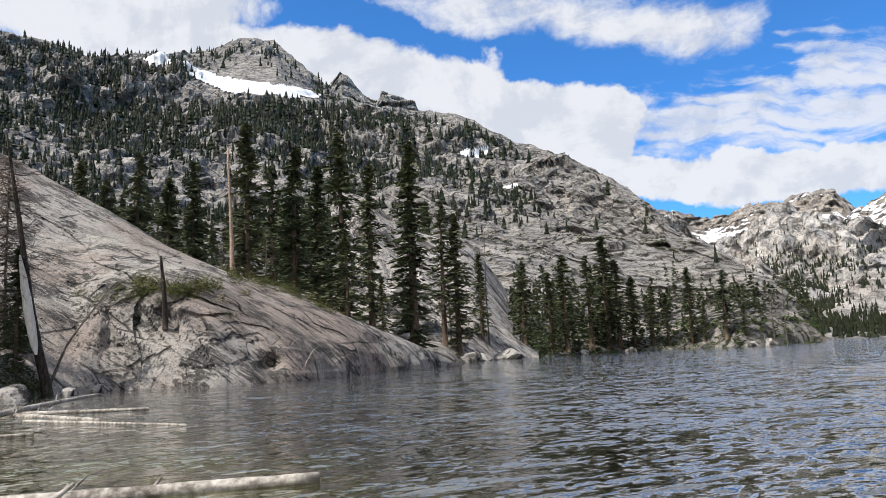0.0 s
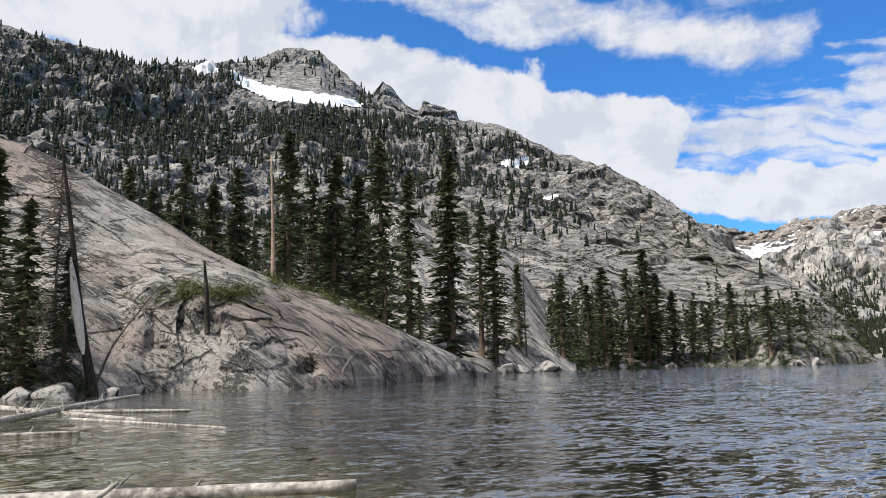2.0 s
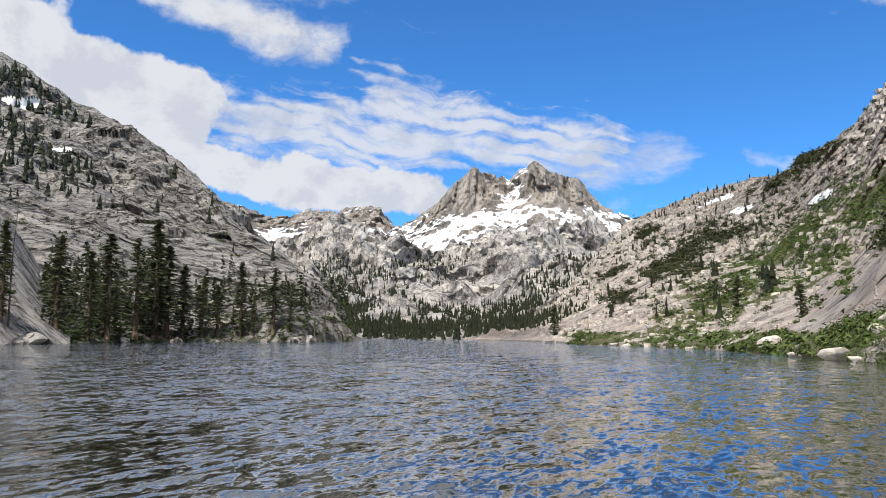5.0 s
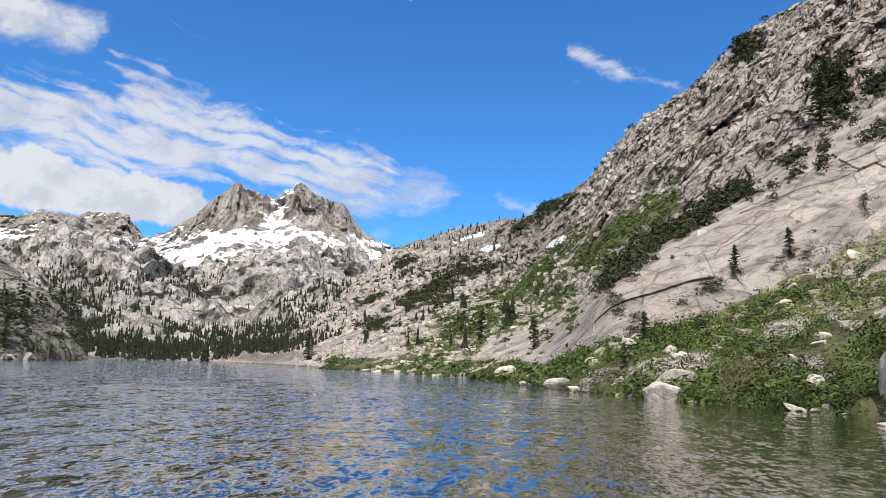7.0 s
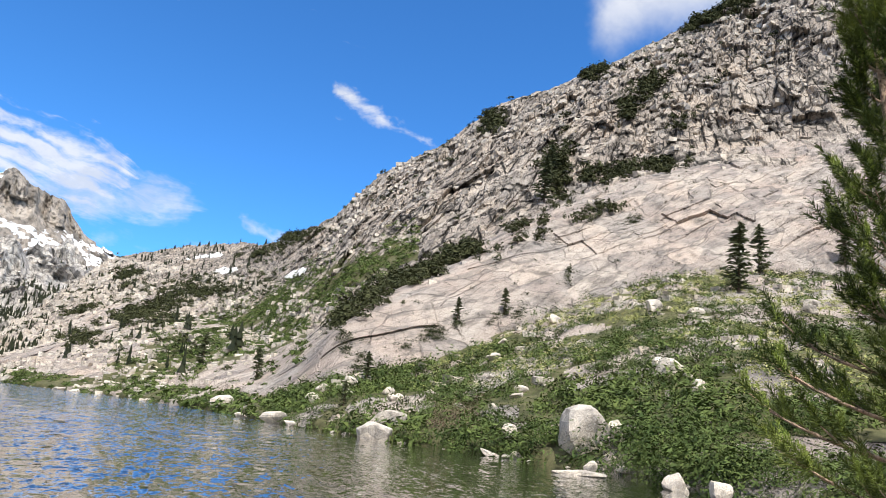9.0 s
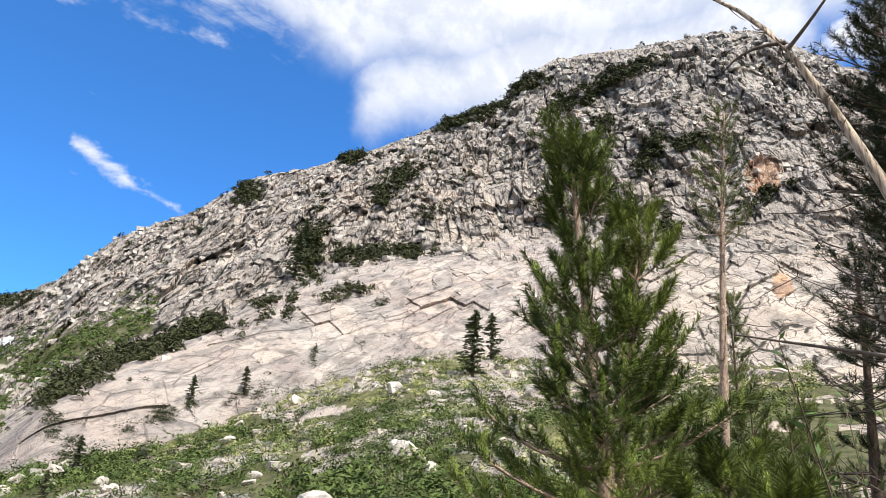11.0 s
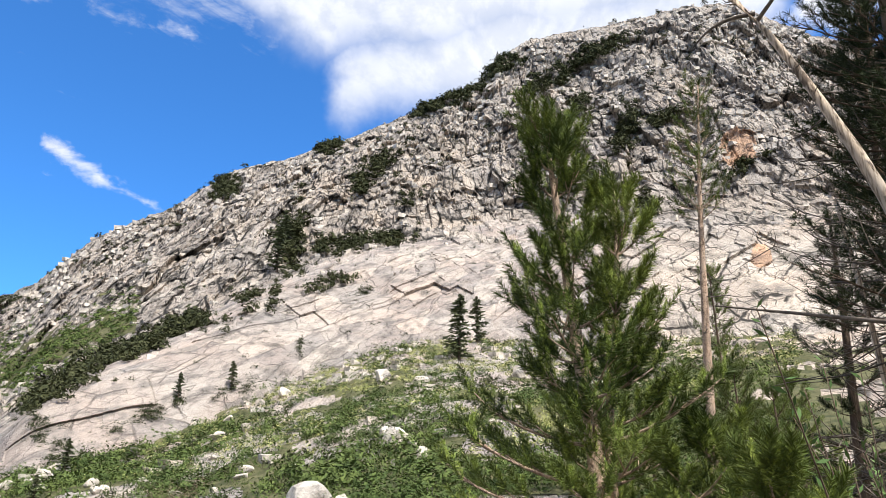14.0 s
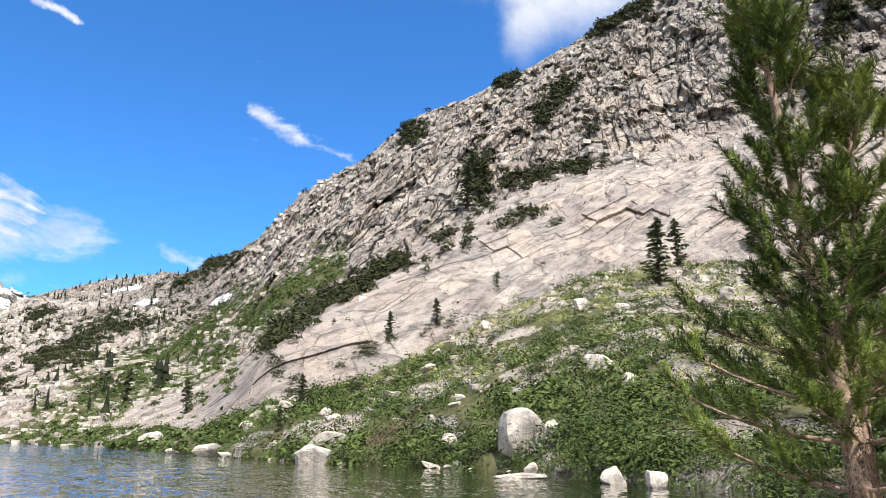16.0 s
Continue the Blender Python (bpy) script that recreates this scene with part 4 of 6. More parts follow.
wall = Sheet("mountain_wall", 36, 152, 1160,
             [level(R_FOOT, -0.5), (lambda a: R_FOOT(a) + 1.2, lambda a: 0 * a + 0.6), rail(G_R, G_EL), rail(S_R, S_EL),
              rail(lambda a: S_R(a) * 0.82 + R_TOP(a) * 0.18, lambda a: S_EL(a) * 0.85 + R_SKY(a) * 0.15),
              rail(lambda a: S_R(a) * 0.5 + R_TOP(a) * 0.5, lambda a: S_EL(a) * 0.3 + R_SKY(a) * 0.7), rail(R_TOP, R_SKY),
              (lambda a: R_TOP(a) * 1.12, lambda a: height(R_TOP(a), R_SKY(a)) * 0.95), (lambda a: R_TOP(a) * 1.6, lambda a: 0 * a - 10)],
             [3, 64, 96, 30, 124, 90, 8, 4], [ROCK_RIGHT, ROCK_CLIFF, ROCK_RUST, ROCK_BLOCK], rough_right, "sunlit granite mountain wall with slabs, ledges and brush",
             zones=lambda p, a, t: (t + 0.05 * fbm(p[..., 0], p[..., 1], p[..., 2], 30, 4) > np.interp(a, [45, 60, 66], [0.70, 0.52, 0.42])).astype(int) * (1 - rusty(p, a)) + 3 * (1 - rusty(p, a)) * ((a + 3 * fbm(p[..., 0], p[..., 1], p[..., 2], 20, 3) > 108) & (t + 0.05 * fbm(p[..., 0], p[..., 1], p[..., 2], 30, 4) <= 0.42)) + 2 * rusty(p, a))

for a_, e_, wa, we in ((57.0, 9.35, 0.9, 0.33), (62.3, 9.8, 1.0, 0.35), (55.5, 10.35, 1.6, 0.16)):
    wall.patch("snow_patch", SNOW, lambda a, e, p: ((a - a_) / wa) ** 2 + ((e - e_ - 0.25 * (a - a_)) / we) ** 2 + 0.5 * fbm(p[..., 0], p[..., 1], p[..., 2], 15, 4) < 0.9, 1.0,
               "small remnant snow patch on the scree", "snow patch")



def green_zone(a, e):
    """Share of the eastern slope that is overgrown: the shore slope, and the gullies beyond."""
    low = (a > 62) * (e < G_EL(a) + 0.4) * (e > -3.6) * 1.0
    tongue = np.exp(-((e - (7.2 + 0.55 * (a - 61))) / 1.8) ** 2) * (a > 52) * (a < 72)
    fan = np.exp(-((e - 3.8 - 0.35 * (a - 58)) / 2.0) ** 2) * (a > 50) * (a < 64) * 0.9
    shore = (a > 44) * (a < 66) * (e < 0.5) * (e > -1.6) * 0.8
    return low, np.maximum(np.maximum(tongue, fan), shore)


def overgrown(a, e, p):
    low, far = green_zone(a, e)
    k = fbm(p[..., 0], p[..., 1], p[..., 2], 9, 4, 0.6)
    front = np.arange(len(e))[:, None] < wall.front
    return (((low > 0) & (k > -0.35 + 0.055 * np.clip(e, 0, 12)) & (e > -3.6)) | (far + 0.5 * k > 0.75)) & front & (a < 128)


wall.patch("turf", TURF, overgrown, 0.06, "brown-green turf between the rocks of the slope", "turf", "stuff")

# plain hills that close the valley behind
B_R = knots([(170, 320), (200, 420), (240, 520), (285, 480), (300, 420)])
Sheet("valley_side", 170, 300, 130, [(lambda a: B_R(a) * 0.35, lambda a: 0 * a), (B_R, lambda a: 60 + 0.0 * a), (lambda a: B_R(a) * 1.6, lambda a: 150 + 0 * a), (lambda a: B_R(a) * 2.2, lambda a: 0 * a - 10)],
      [8, 14, 4], ROCK_LEFT, lambda x, y, z, a, t, r: (fbm(x, y, z, 80, 4) * 10, fbm(x, y, z, 60, 4) * 8 * t), "plain rocky hillside closing the valley")


# ---- far woods ----
def cone_tree(gen, tiers=3, sides=6):
    """A slim ragged fir of unit height, in triangles."""
    V, F = [], []
    for k in range(tiers):
        z0, z1 = 0.08 + 0.80 * k / tiers, 0.08 + 0.92 * (k + 1.75) / (tiers + 0.75)
        rad = 0.20 * (1 - 0.80 * k / tiers)
        b = len(V)
        V.append((gen.randn() * 0.006, gen.randn() * 0.006, min(1, z1)))
        for s in range(sides):
            t = 2 * math.pi * (s + gen.rand() * 0.5) / sides + k
            q = rad * (0.55 + 0.75 * gen.rand())
            V.append((q * math.cos(t), q * math.sin(t), z0 - 0.03 * gen.rand()))
        F += [(b, b + 1 + s, b + 1 + (s + 1) % sides) for s in range(sides)]
    return np.array(V), np.array(F)


def strew(name, mat, forms, places, sizes, gen, label, category, squash=0.25, sink=0.03):
    """Many alike small growths joined into one object."""
    Vs, Fs, base = [], [], 0
    pick = gen.randint(len(forms), size=len(places))
    for k, (V, F) in enumerate(forms):
        P, S = places[pick == k], sizes[pick == k]
        if not len(P):
            continue
        t = gen.rand(len(P)) * 6.283
        c, s = np.cos(t)[:, None], np.sin(t)[:, None]
        wide = (S * (1 + squash * gen.randn(len(P)).clip(-1.5, 1.5)))[:, None]
        X = np.stack([(V[:, 0] * c - V[:, 1] * s) * wide, (V[:, 0] * s + V[:, 1] * c) * wide, (V[:, 2][None] - sink) * S[:, None]], -1) + P[:, None]
        Vs.append(X.reshape(-1, 3))
        Fs.append((F[None] + (np.arange(len(P)) * len(V))[:, None, None] + base).reshape(-1, F.shape[1]))
        base += len(P) * len(V)
    return tagged(new(name, mesh_of(name, np.vstack(Vs), np.vstack(Fs), mat)), label, category, kind="stuff")


gen = np.random.RandomState(11)
FIRS = [cone_tree(gen) for _ in range(7)]


def stand(x, y, z, size, a=0.0, b=0.5):
    """Patchiness of a wood, 0 to 1."""
    return np.clip((fbm(x, y, 0 * x, size, 4) - a) / b, 0, 1)


P = ridge.scatter(6600, lambda a, e, x, y, z: (e > 5.5) * (e < L_SKY(a) - 0.9 * (a > -9)) * (1 - np.exp(-((a + 14) / 5) ** 4 - ((e - 20.8) / 1.0) ** 4)) * (0.04 + 2.2 * np.exp(-((a + 31) / 8) ** 2 - ((e - 10) / 5) ** 2) + 1.0 * stand(x, y, z, 130, -0.25) * np.clip((-2 - a) / 10, 0.05, 1) * np.clip((22.5 - e) / 5, 0.12, 1)
                  + 0.9 * stand(x, y, z, 60, 0.35, 0.2) * (a < 9) * (e > 9)), gen)
strew("far_wood", NEEDLE_FAR, FIRS, P, gen.uniform(7, 18, len(P)) * np.clip(np.hypot(P[:, 0], P[:, 1]) / 750, 0.5, 1), gen, "dark firs scattered over the granite ridge", "forest")
P = valley.scatter(15000, lambda a, e, x, y, z: (a > 14) * (0.02 + 1.5 * stand(x, y, z, 130, -0.15, 0.3) * np.clip((6.8 - e) / 3, 0, 1) + 1.6 * (e < 1.3) + 0.8 * (e < 2.4) * stand(x, y, z, 90, -0.3, 0.3)), gen)
strew("far_wood", NEEDLE_FAR, FIRS, P, gen.uniform(5, 13, len(P)), gen, "dense fir forest on the valley floor", "forest")
P = wall.scatter(240, lambda a, e, x, y, z: (a > 40) * (a < 60) * (e > 1) * stand(x, y, z, 50, 0.05, 0.4) + 0.06 * (a > 49) * (e > R_SKY(a) - 0.4) * (a < 62), gen)
strew("far_wood", NEEDLE_FAR, FIRS, P, gen.uniform(3, 7, len(P)), gen, "scattered firs on the eastern scree slope", "forest")


# ---- brush ----
def clump(gen, leaves, leaf, dome_=0.7):
    """A low rounded bush of unit width, of loose leaves."""
    d = gen.randn(leaves, 3)
    d /= np.linalg.norm(d, axis=1)[:, None]
    d[:, 2] = np.abs(d[:, 2]) * dome_
    lump = 0.75 + 0.5 * np.abs(lattice(d[:, 0] * 2.2 + gen.rand() * 40, d[:, 1] * 2.2, d[:, 2] * 2.2)) * 2 - 0.25
    c = d * ((0.30 + 0.22 * gen.rand(leaves)) * lump)[:, None]
    out = d + 0.45 * gen.randn(leaves, 3) + [0, 0, 0.25]
    out /= np.linalg.norm(out, axis=1)[:, None]
    t = np.cross(out, gen.randn(leaves, 3))
    t /= np.linalg.norm(t, axis=1)[:, None]
    n_ = np.cross(out, t)
    s = (leaf * (0.6 + 0.8 * gen.rand(leaves)))[:, None]
    V = np.stack([c - t * s, c + n_ * s * 0.75, c + t * s], 1).reshape(-1, 3)
    return V, np.arange(leaves * 3).reshape(-1, 3)


BUSH = [clump(gen, 36, 0.125) for _ in range(6)]
BUSH_MID = [clump(gen, 52, 0.070, 0.9) for _ in range(6)]
BUSH_WALL = [clump(gen, 60, 0.13, 1.0) for _ in range(6)]
BUSH_FINE = [clump(gen, 210, 0.038, 1.1) for _ in range(6)]


def away(x, y, k):
    return np.exp(-np.hypot(x, y) / k)


P = wall.scatter(1000, lambda a, e, x, y, z: (a < 122) * green_zone(a, e)[0] * (0.06 + 0.5 * (e < -1.2) + stand(x, y, z, 5, -0.1, 0.35)) * away(x, y, 24), gen)
strew("brush", SHRUB, BUSH_FINE, P, 1.0 + 2.6 * gen.rand(len(P)) ** 1.5, gen, "bright green willow and alder brush along the shore", "brush", sink=0.02)
P = wall.scatter(1500, lambda a, e, x, y, z: (a < 122) * green_zone(a, e)[0] * (0.06 + stand(x, y, z, 9, -0.05, 0.4)) * np.clip((8 - e) / 6, 0.1, 1), gen)
strew("brush", SHRUB, BUSH_MID, P, 1.0 + 2.2 * gen.rand(len(P)) ** 1.6, gen, "green brush on the shore slope", "brush", sink=0.05)
P = wall.scatter(800, lambda a, e, x, y, z: (a < 122) * green_zone(a, e)[0] * (0.05 + stand(x, y, z, 10, 0.1, 0.4)), gen)
strew("brush", SHRUB_DARK, BUSH_MID, P, gen.uniform(0.8, 2.2, len(P)), gen, "dark grey-green sage brush on the shore slope", "brush", sink=0.05)
P = wall.scatter(2300, lambda a, e, x, y, z: (a < 122) * green_zone(a, e)[0] * (0.03 + stand(x + 90, y, z, 9, 0.0, 0.3)) * np.clip((e - 1.5) / 4, 0, 1), gen)
strew("brush", SHRUB_GOLD, BUSH_MID, P, gen.uniform(0.6, 1.9, len(P)), gen, "yellow-green flowering brush high on the slope", "brush", sink=0.1)
P = wall.scatter(6000, lambda a, e, x, y, z: green_zone(a, e)[1] ** 1.3 * (0.10 + stand(x, y, z, 22, -0.1, 0.4)) * (a < 74), gen)
strew("brush", SHRUB, BUSH, P, gen.uniform(0.9, 3.0, len(P)), gen, "green brush filling the gullies of the scree", "brush", sink=0.1)
# thickets on the ledges: bearing, elevation, and how far each spreads, in degrees
THICKETS = ((82.9, 20.2, 0.7, 2.0), (91.3, 20.7, 1.3, 0.5), (88.0, 20.2, 1.2, 0.5), (85.3, 19.7, 0.8, 0.4), (89.9, 26.1, 0.8, 0.7), (88.2, 25.0, 0.6, 0.9), (77.0, 23.5, 0.7, 0.6), (80.0, 15.1, 0.8, 0.5), (77.7, 12.8, 1.0, 0.5),
            (81.8, 15.2, 0.4, 0.8), (70.5, 10.2, 1.4, 0.6), (73.1, 11.6, 1.4, 0.6), (75.4, 12.9, 1.4, 0.6), (111.6, 28.4, 0.9, 1.1), (114.6, 28.7, 1.0, 0.4), (107.7, 30.4, 0.6, 0.5), (105.0, 32.6, 1.5, 0.4), (120.0, 24.0, 1.5, 0.5),
            (112.7, 22.4, 0.6, 0.7), (101.0, 34.0, 1.5, 0.4), (108.5, 34.0, 2.2, 0.4), (97.2, 31.8, 1.4, 0.3), (94.0, 30.8, 1.0, 0.3), (85.5, 27.4, 0.8, 0.35), (68.4, 8.6, 1.2, 0.7), (66.8, 6.6, 0.8, 1.2), (86.0, 16.8, 1.6, 0.3), (93.0, 24.0, 0.9, 0.4),
            (55.5, 7.6, 1.5, 0.6), (53.0, 6.0, 1.2, 0.8), (51.0, 5.0, 1.0, 0.7), (57.0, 8.7, 1.5, 0.3), (59.5, 11.0, 1.0, 0.3), (61.5, 12.5, 1.0, 0.2), (48.5, 3.0, 1.0, 0.5), (50.0, 7.5, 0.8, 0.6), (47.8, 4.8, 0.7, 0.5), (54.5, 3.0, 0.9, 0.4))
TUFTS = ((78.6, 7.9, 0.5, 0.35), (80.3, 8.4, 0.35, 0.5), (75.7, 7.2, 0.35, 0.25), (73.7, 6.3, 0.7, 0.4), (68.2, 3.6, 0.3, 0.8), (67.0, 5.0, 0.4, 0.8), (84.1, 11.9, 0.2, 0.5), (71.5, 5.2, 0.5, 0.3), (89.0, 16.5, 0.5, 0.3))


def tufts(a, e, spots):
    return sum(np.exp(-((a - a0) / wa) ** 2 - ((e - e0 - 0.25 * (a - a0)) / we) ** 2) for a0, e0, wa, we in spots)


P = np.vstack([wall.scatter(2400, lambda a, e, x, y, z: tufts(a, e, THICKETS) * (a > 64) * (0.25 + stand(x, y, z, 6, -0.1, 0.3)), gen),
               wall.scatter(900, lambda a, e, x, y, z: tufts(a, e, THICKETS) * (a < 64) * stand(x, y, z, 22, 0.05, 0.2), gen)])
strew("brush", SHRUB_DARK, BUSH_WALL, P - 0.009 * P * [1, 1, 0], (1.3 + 2.6 * gen.rand(len(P)) ** 1.5) * (0.5 + np.hypot(P[:, 0], P[:, 1]) / 300), gen, "dark manzanita thickets on the ledges of the wall", "brush", sink=0.0)
P = wall.scatter(1500, lambda a, e, x, y, z: (a < 128) * (a > 58) * (e > S_EL(a) - 1.0) * (0.02 + stand(x, y * 0.6, z * 1.6, 20, 0.30, 0.15) + 0.5 * np.exp(-((e - S_EL(a) - 0.8) / 0.8) ** 2)) + 0.30 * (a > 62) * (a < 126) * (e > R_SKY(a) - 0.5)
                 + 0.8 * (a < 61) * (a > 42) * (e > 1.5) * (e < 8.2 + 0.2 * (a - 52)) * stand(x, y, z, 45, 0.0, 0.3) * 2, gen)
strew("brush", SHRUB_DARK, BUSH_WALL, P - 0.006 * P * [1, 1, 0], (0.6 + 2.2 * gen.rand(len(P)) ** 2.2) * (0.5 + np.hypot(P[:, 0], P[:, 1]) / 330), gen, "small dark bushes dotted over the wall", "brush", sink=0.0)
P = wall.scatter(420, lambda a, e, x, y, z: tufts(a, e, TUFTS) + 0.004 * (a > 66) * (a < 104) * (e > G_EL(a) + 0.5) * (e < S_EL(a)), gen)
strew("brush", SHRUB_DARK, BUSH_MID, P, gen.uniform(0.5, 1.7, len(P)), gen, "dark brush rooted in the cracks of the slab", "brush", sink=0.0)
P = ridge.scatter(2000, lambda a, e, x, y, z: (a > -3) * (0.1 + stand(x, y, z, 40, 0.1, 0.4)), gen)
strew("brush", SHRUB_DARK, BUSH, P, gen.uniform(1.5, 4.5, len(P)), gen, "dark brush between the granite ledges", "brush", sink=0.1)
P = wall.scatter(170, lambda a, e, x, y, z: (a > 90) * (a < 108) * (e < -0.6) * 1.0, gen)
strew("brush", SHRUB, BUSH_FINE, P, 0.6 + 1.3 * gen.rand(len(P)), gen, "green willow brush crowding the bank", "brush", sink=0.02)
P = wall.scatter(70, lambda a, e, x, y, z: (np.abs(a - 76.3) < 1.7) * (np.abs(e - 0.2) < 1.3) * 1.0, gen)
strew("brush", DEAD_LEAF, BUSH_FINE, P, gen.uniform(0.8, 1.7, len(P)), gen, "patch of dead brown brush", "brush", sink=0.0)


a_, r_ = gen.uniform(96, 114, 260), gen.uniform(9, 25.5, 260)
P = np.stack([r_ * np.sin(np.radians(a_)), r_ * np.cos(np.radians(a_)), 0.1 + 0.015 * r_], -1)[r_ < NEAR(a_) + 1.5]
strew("brush", SHRUB, BUSH_FINE, P, 0.5 + 1.0 * gen.rand(len(P)), gen, "green willow brush on the near bank", "brush", sink=0.1)


# ---- building blocks for trees, logs and stones ----
def part(name, V, F, mat, parent, label="", smooth=True):
    ob = under(new(name, mesh_of(name, V, F, mat, smooth)), parent)
    return tagged(ob, label)


def thing(name, label, category, group="", m=None):
    ob = new(name)
    ob.empty_display_size = 0.2
    if m is not None:
        ob.matrix_basis = m
    return tagged(ob, label, category, group)


def tube(points, radii, sides=8, gen=None, wobble=0.0):
    """A tapered round limb along points."""
    pts = np.array(points, float)
    d = np.gradient(pts, axis=0)
    d /= np.linalg.norm(d, axis=1)[:, None] + 1e-9
    ref = np.where(np.abs(d[:, 2:3]) > 0.9, [[1.0, 0, 0]], [[0, 0, 1.0]])
    u = np.cross(d, ref)
    u /= np.linalg.norm(u, axis=1)[:, None] + 1e-9
    v = np.cross(d, u)
    t = np.linspace(0, 2 * math.pi, sides, endpoint=False)
    r = np.array(radii, float)[:, None] * np.ones((1, sides))
    if gen is not None:
        r = r * (1 + wobble * gen.randn(*r.shape))
    V = pts[:, None] + r[..., None] * (u[:, None] * np.cos(t)[None, :, None] + v[:, None] * np.sin(t)[None, :, None])
    n = len(pts)
    i = np.arange(n * sides).reshape(n, sides)
    j = np.roll(i, -1, axis=1)
    F = np.stack([i[:-1], j[:-1], j[1:], i[1:]], -1).reshape(-1, 4)
    ends = [[i[e, k], i[e, (k + 1) % sides], i[e, (sides - 1 - k - 1) % sides], i[e, (sides - 1 - k) % sides]] for e in (0, -1) for k in range(sides // 2 - 1)]
    return V.reshape(-1, 3), np.vstack([F, ends])


def spline(points, n):
    """Points along a smooth line through the given ones."""
    p = np.array(points, float)
    s = np.linspace(0, 1, len(p))
    q = np.stack([np.interp(np.linspace(0, 1, n), s, p[:, k]) for k in range(3)], 1)
    for _ in range(2):
        q[1:-1] = (q[:-2] + 2 * q[1:-1] + q[2:]) / 4
    return q


def joined(pieces):
    Vs, Fs, b = [], [], 0
    for V, F in pieces:
        Vs.append(V), Fs.append(np.asarray(F) + b)
        b += len(V)
    return np.vstack(Vs), np.vstack(Fs)


def fir(gen, h=20.0, spread=2.6, bare=0.10, dense=1.0, droop=0.30):
    """Trunk and crown of a mountain fir or hemlock."""
    lean = gen.randn(2) * 0.01 * h
    zs = np.linspace(0, h, 12)
    line = np.stack([lean[0] * (zs / h) ** 2, lean[1] * (zs / h) ** 2, zs], 1)
    rad = 0.018 * h * (1 - zs / h) ** 0.85 + 0.02
    trunk = tube(line, rad, 8, gen, 0.04)
    V, F = [], []
    z = bare * h
    while z < h * 0.985:
        f = (z / h - bare) / (1 - bare)
        reach = spread * (min(1.0, 0.55 + 1.6 * f) if f < 0.28 else 1.0) * (1 - f) ** 0.72 * (0.75 + 0.4 * gen.rand()) + 0.12
        for k in range(int(2.2 + 1.6 * gen.rand())):
            if gen.rand() > 0.90 * dense:
                continue
            t = gen.rand() * 6.283
            L = reach * (0.35 + 0.62 * gen.rand())
            o = np.array([math.cos(t), math.sin(t), 0.0])
            sd = np.array([-o[1], o[0], 0.0])
            c0 = np.array([np.interp(z, zs, line[:, 0]), np.interp(z, zs, line[:, 1]), z])
            for s in np.linspace(0.2, 1.0, max(3, int(L / 0.42))):
                for _ in range(4):
                    c = c0 + o * L * s + sd * gen.randn() * 0.16 * L * s + np.array([0, 0, -droop * L * s * s + 0.10 * L * s + gen.randn() * 0.08])
                    g = (0.26 + 0.22 * gen.rand()) * (0.7 + 0.3 * min(1, L))
                    d1 = o + sd * gen.randn() * 0.7 + np.array([0, 0, gen.randn() * 0.35 - 0.15])
                    d1 /= np.linalg.norm(d1)
                    d2 = np.cross(d1, gen.randn(3))
                    d2 /= np.linalg.norm(d2)
                    b = len(V)
                    V += [c - d1 * g, c + d2 * g * 0.27, c + d1 * g * 1.25, c - d2 * g * 0.27]
                    F.append((b, b + 1, b + 2, b + 3))
        z += (0.13 + 0.13 * gen.rand()) * (0.7 + 0.5 * (1 - f))
    return trunk, (np.array(V), np.array(F))


def dead_limbs(gen, line, radii, z0, z1, count, reach, sides=4, up=-0.05, thick=1.0):
    """Bare broken branches standing off a trunk."""
    out = []
    line = np.array(line)
    for _ in range(count):
        z = z0 + (z1 - z0) * gen.rand()
        k = np.interp(z, line[:, 2], np.arange(len(line)))
        c = np.array([np.interp(k, np.arange(len(line)), line[:, a]) for a in range(3)])
        t = gen.rand() * 6.283
        L = reach * (0.3 + 0.8 * gen.rand())
        d = np.array([math.cos(t), math.sin(t), up + 0.25 * gen.randn()])
        s = np.linspace(0, 1, 6)[:, None]
        r = (0.009 + 0.007 * gen.rand() + 0.004 * L) * thick
        path = c + d * L * s + gen.randn(3) * 0.22 * L * s ** 2 + np.array([0, 0, L]) * (0.30 * s ** 3 - 0.22 * s) + np.cumsum(gen.randn(6, 3), 0) * 0.022 * L * (s > 0)
        pieces = [tube(path, np.linspace(r, r * 0.25, 6), sides)]
        for _ in range(int(gen.rand() * 4.5) if L > 0.45 else 0):
            k = gen.randint(2, 5)
            q = d + gen.randn(3) * 0.65
            l_ = L * (0.12 + 0.28 * gen.rand())
            pieces.append(tube([path[k], path[k] + q * l_ * 0.55, path[k] + q * l_ + gen.randn(3) * 0.15 * l_], [r * 0.5, r * 0.35, r * 0.12], 4))
        out.append(joined(pieces))
    return out


def copy_at(src, m):
    """A copy of a thing at the pose m, which also sets its size."""
    return copy_thing(src, m @ Matrix.Diagonal((1 / src.scale[0], 1 / src.scale[1], 1 / src.scale[2], 1)))


# ---- firs along the western shore ----
gen = np.random.RandomState(21)


def base_z(a, r):
    z = [0.2]
    for s in (ridge, slab, dome):
        if s.az[0] < a < s.az[-1]:
            k = int((a - s.az[0]) / (s.az[1] - s.az[0]))
            if s.R[:s.front, k].min() < r < s.R[:s.front, k].max():
                z.append(s.z_at(a, r))
    return max(z)


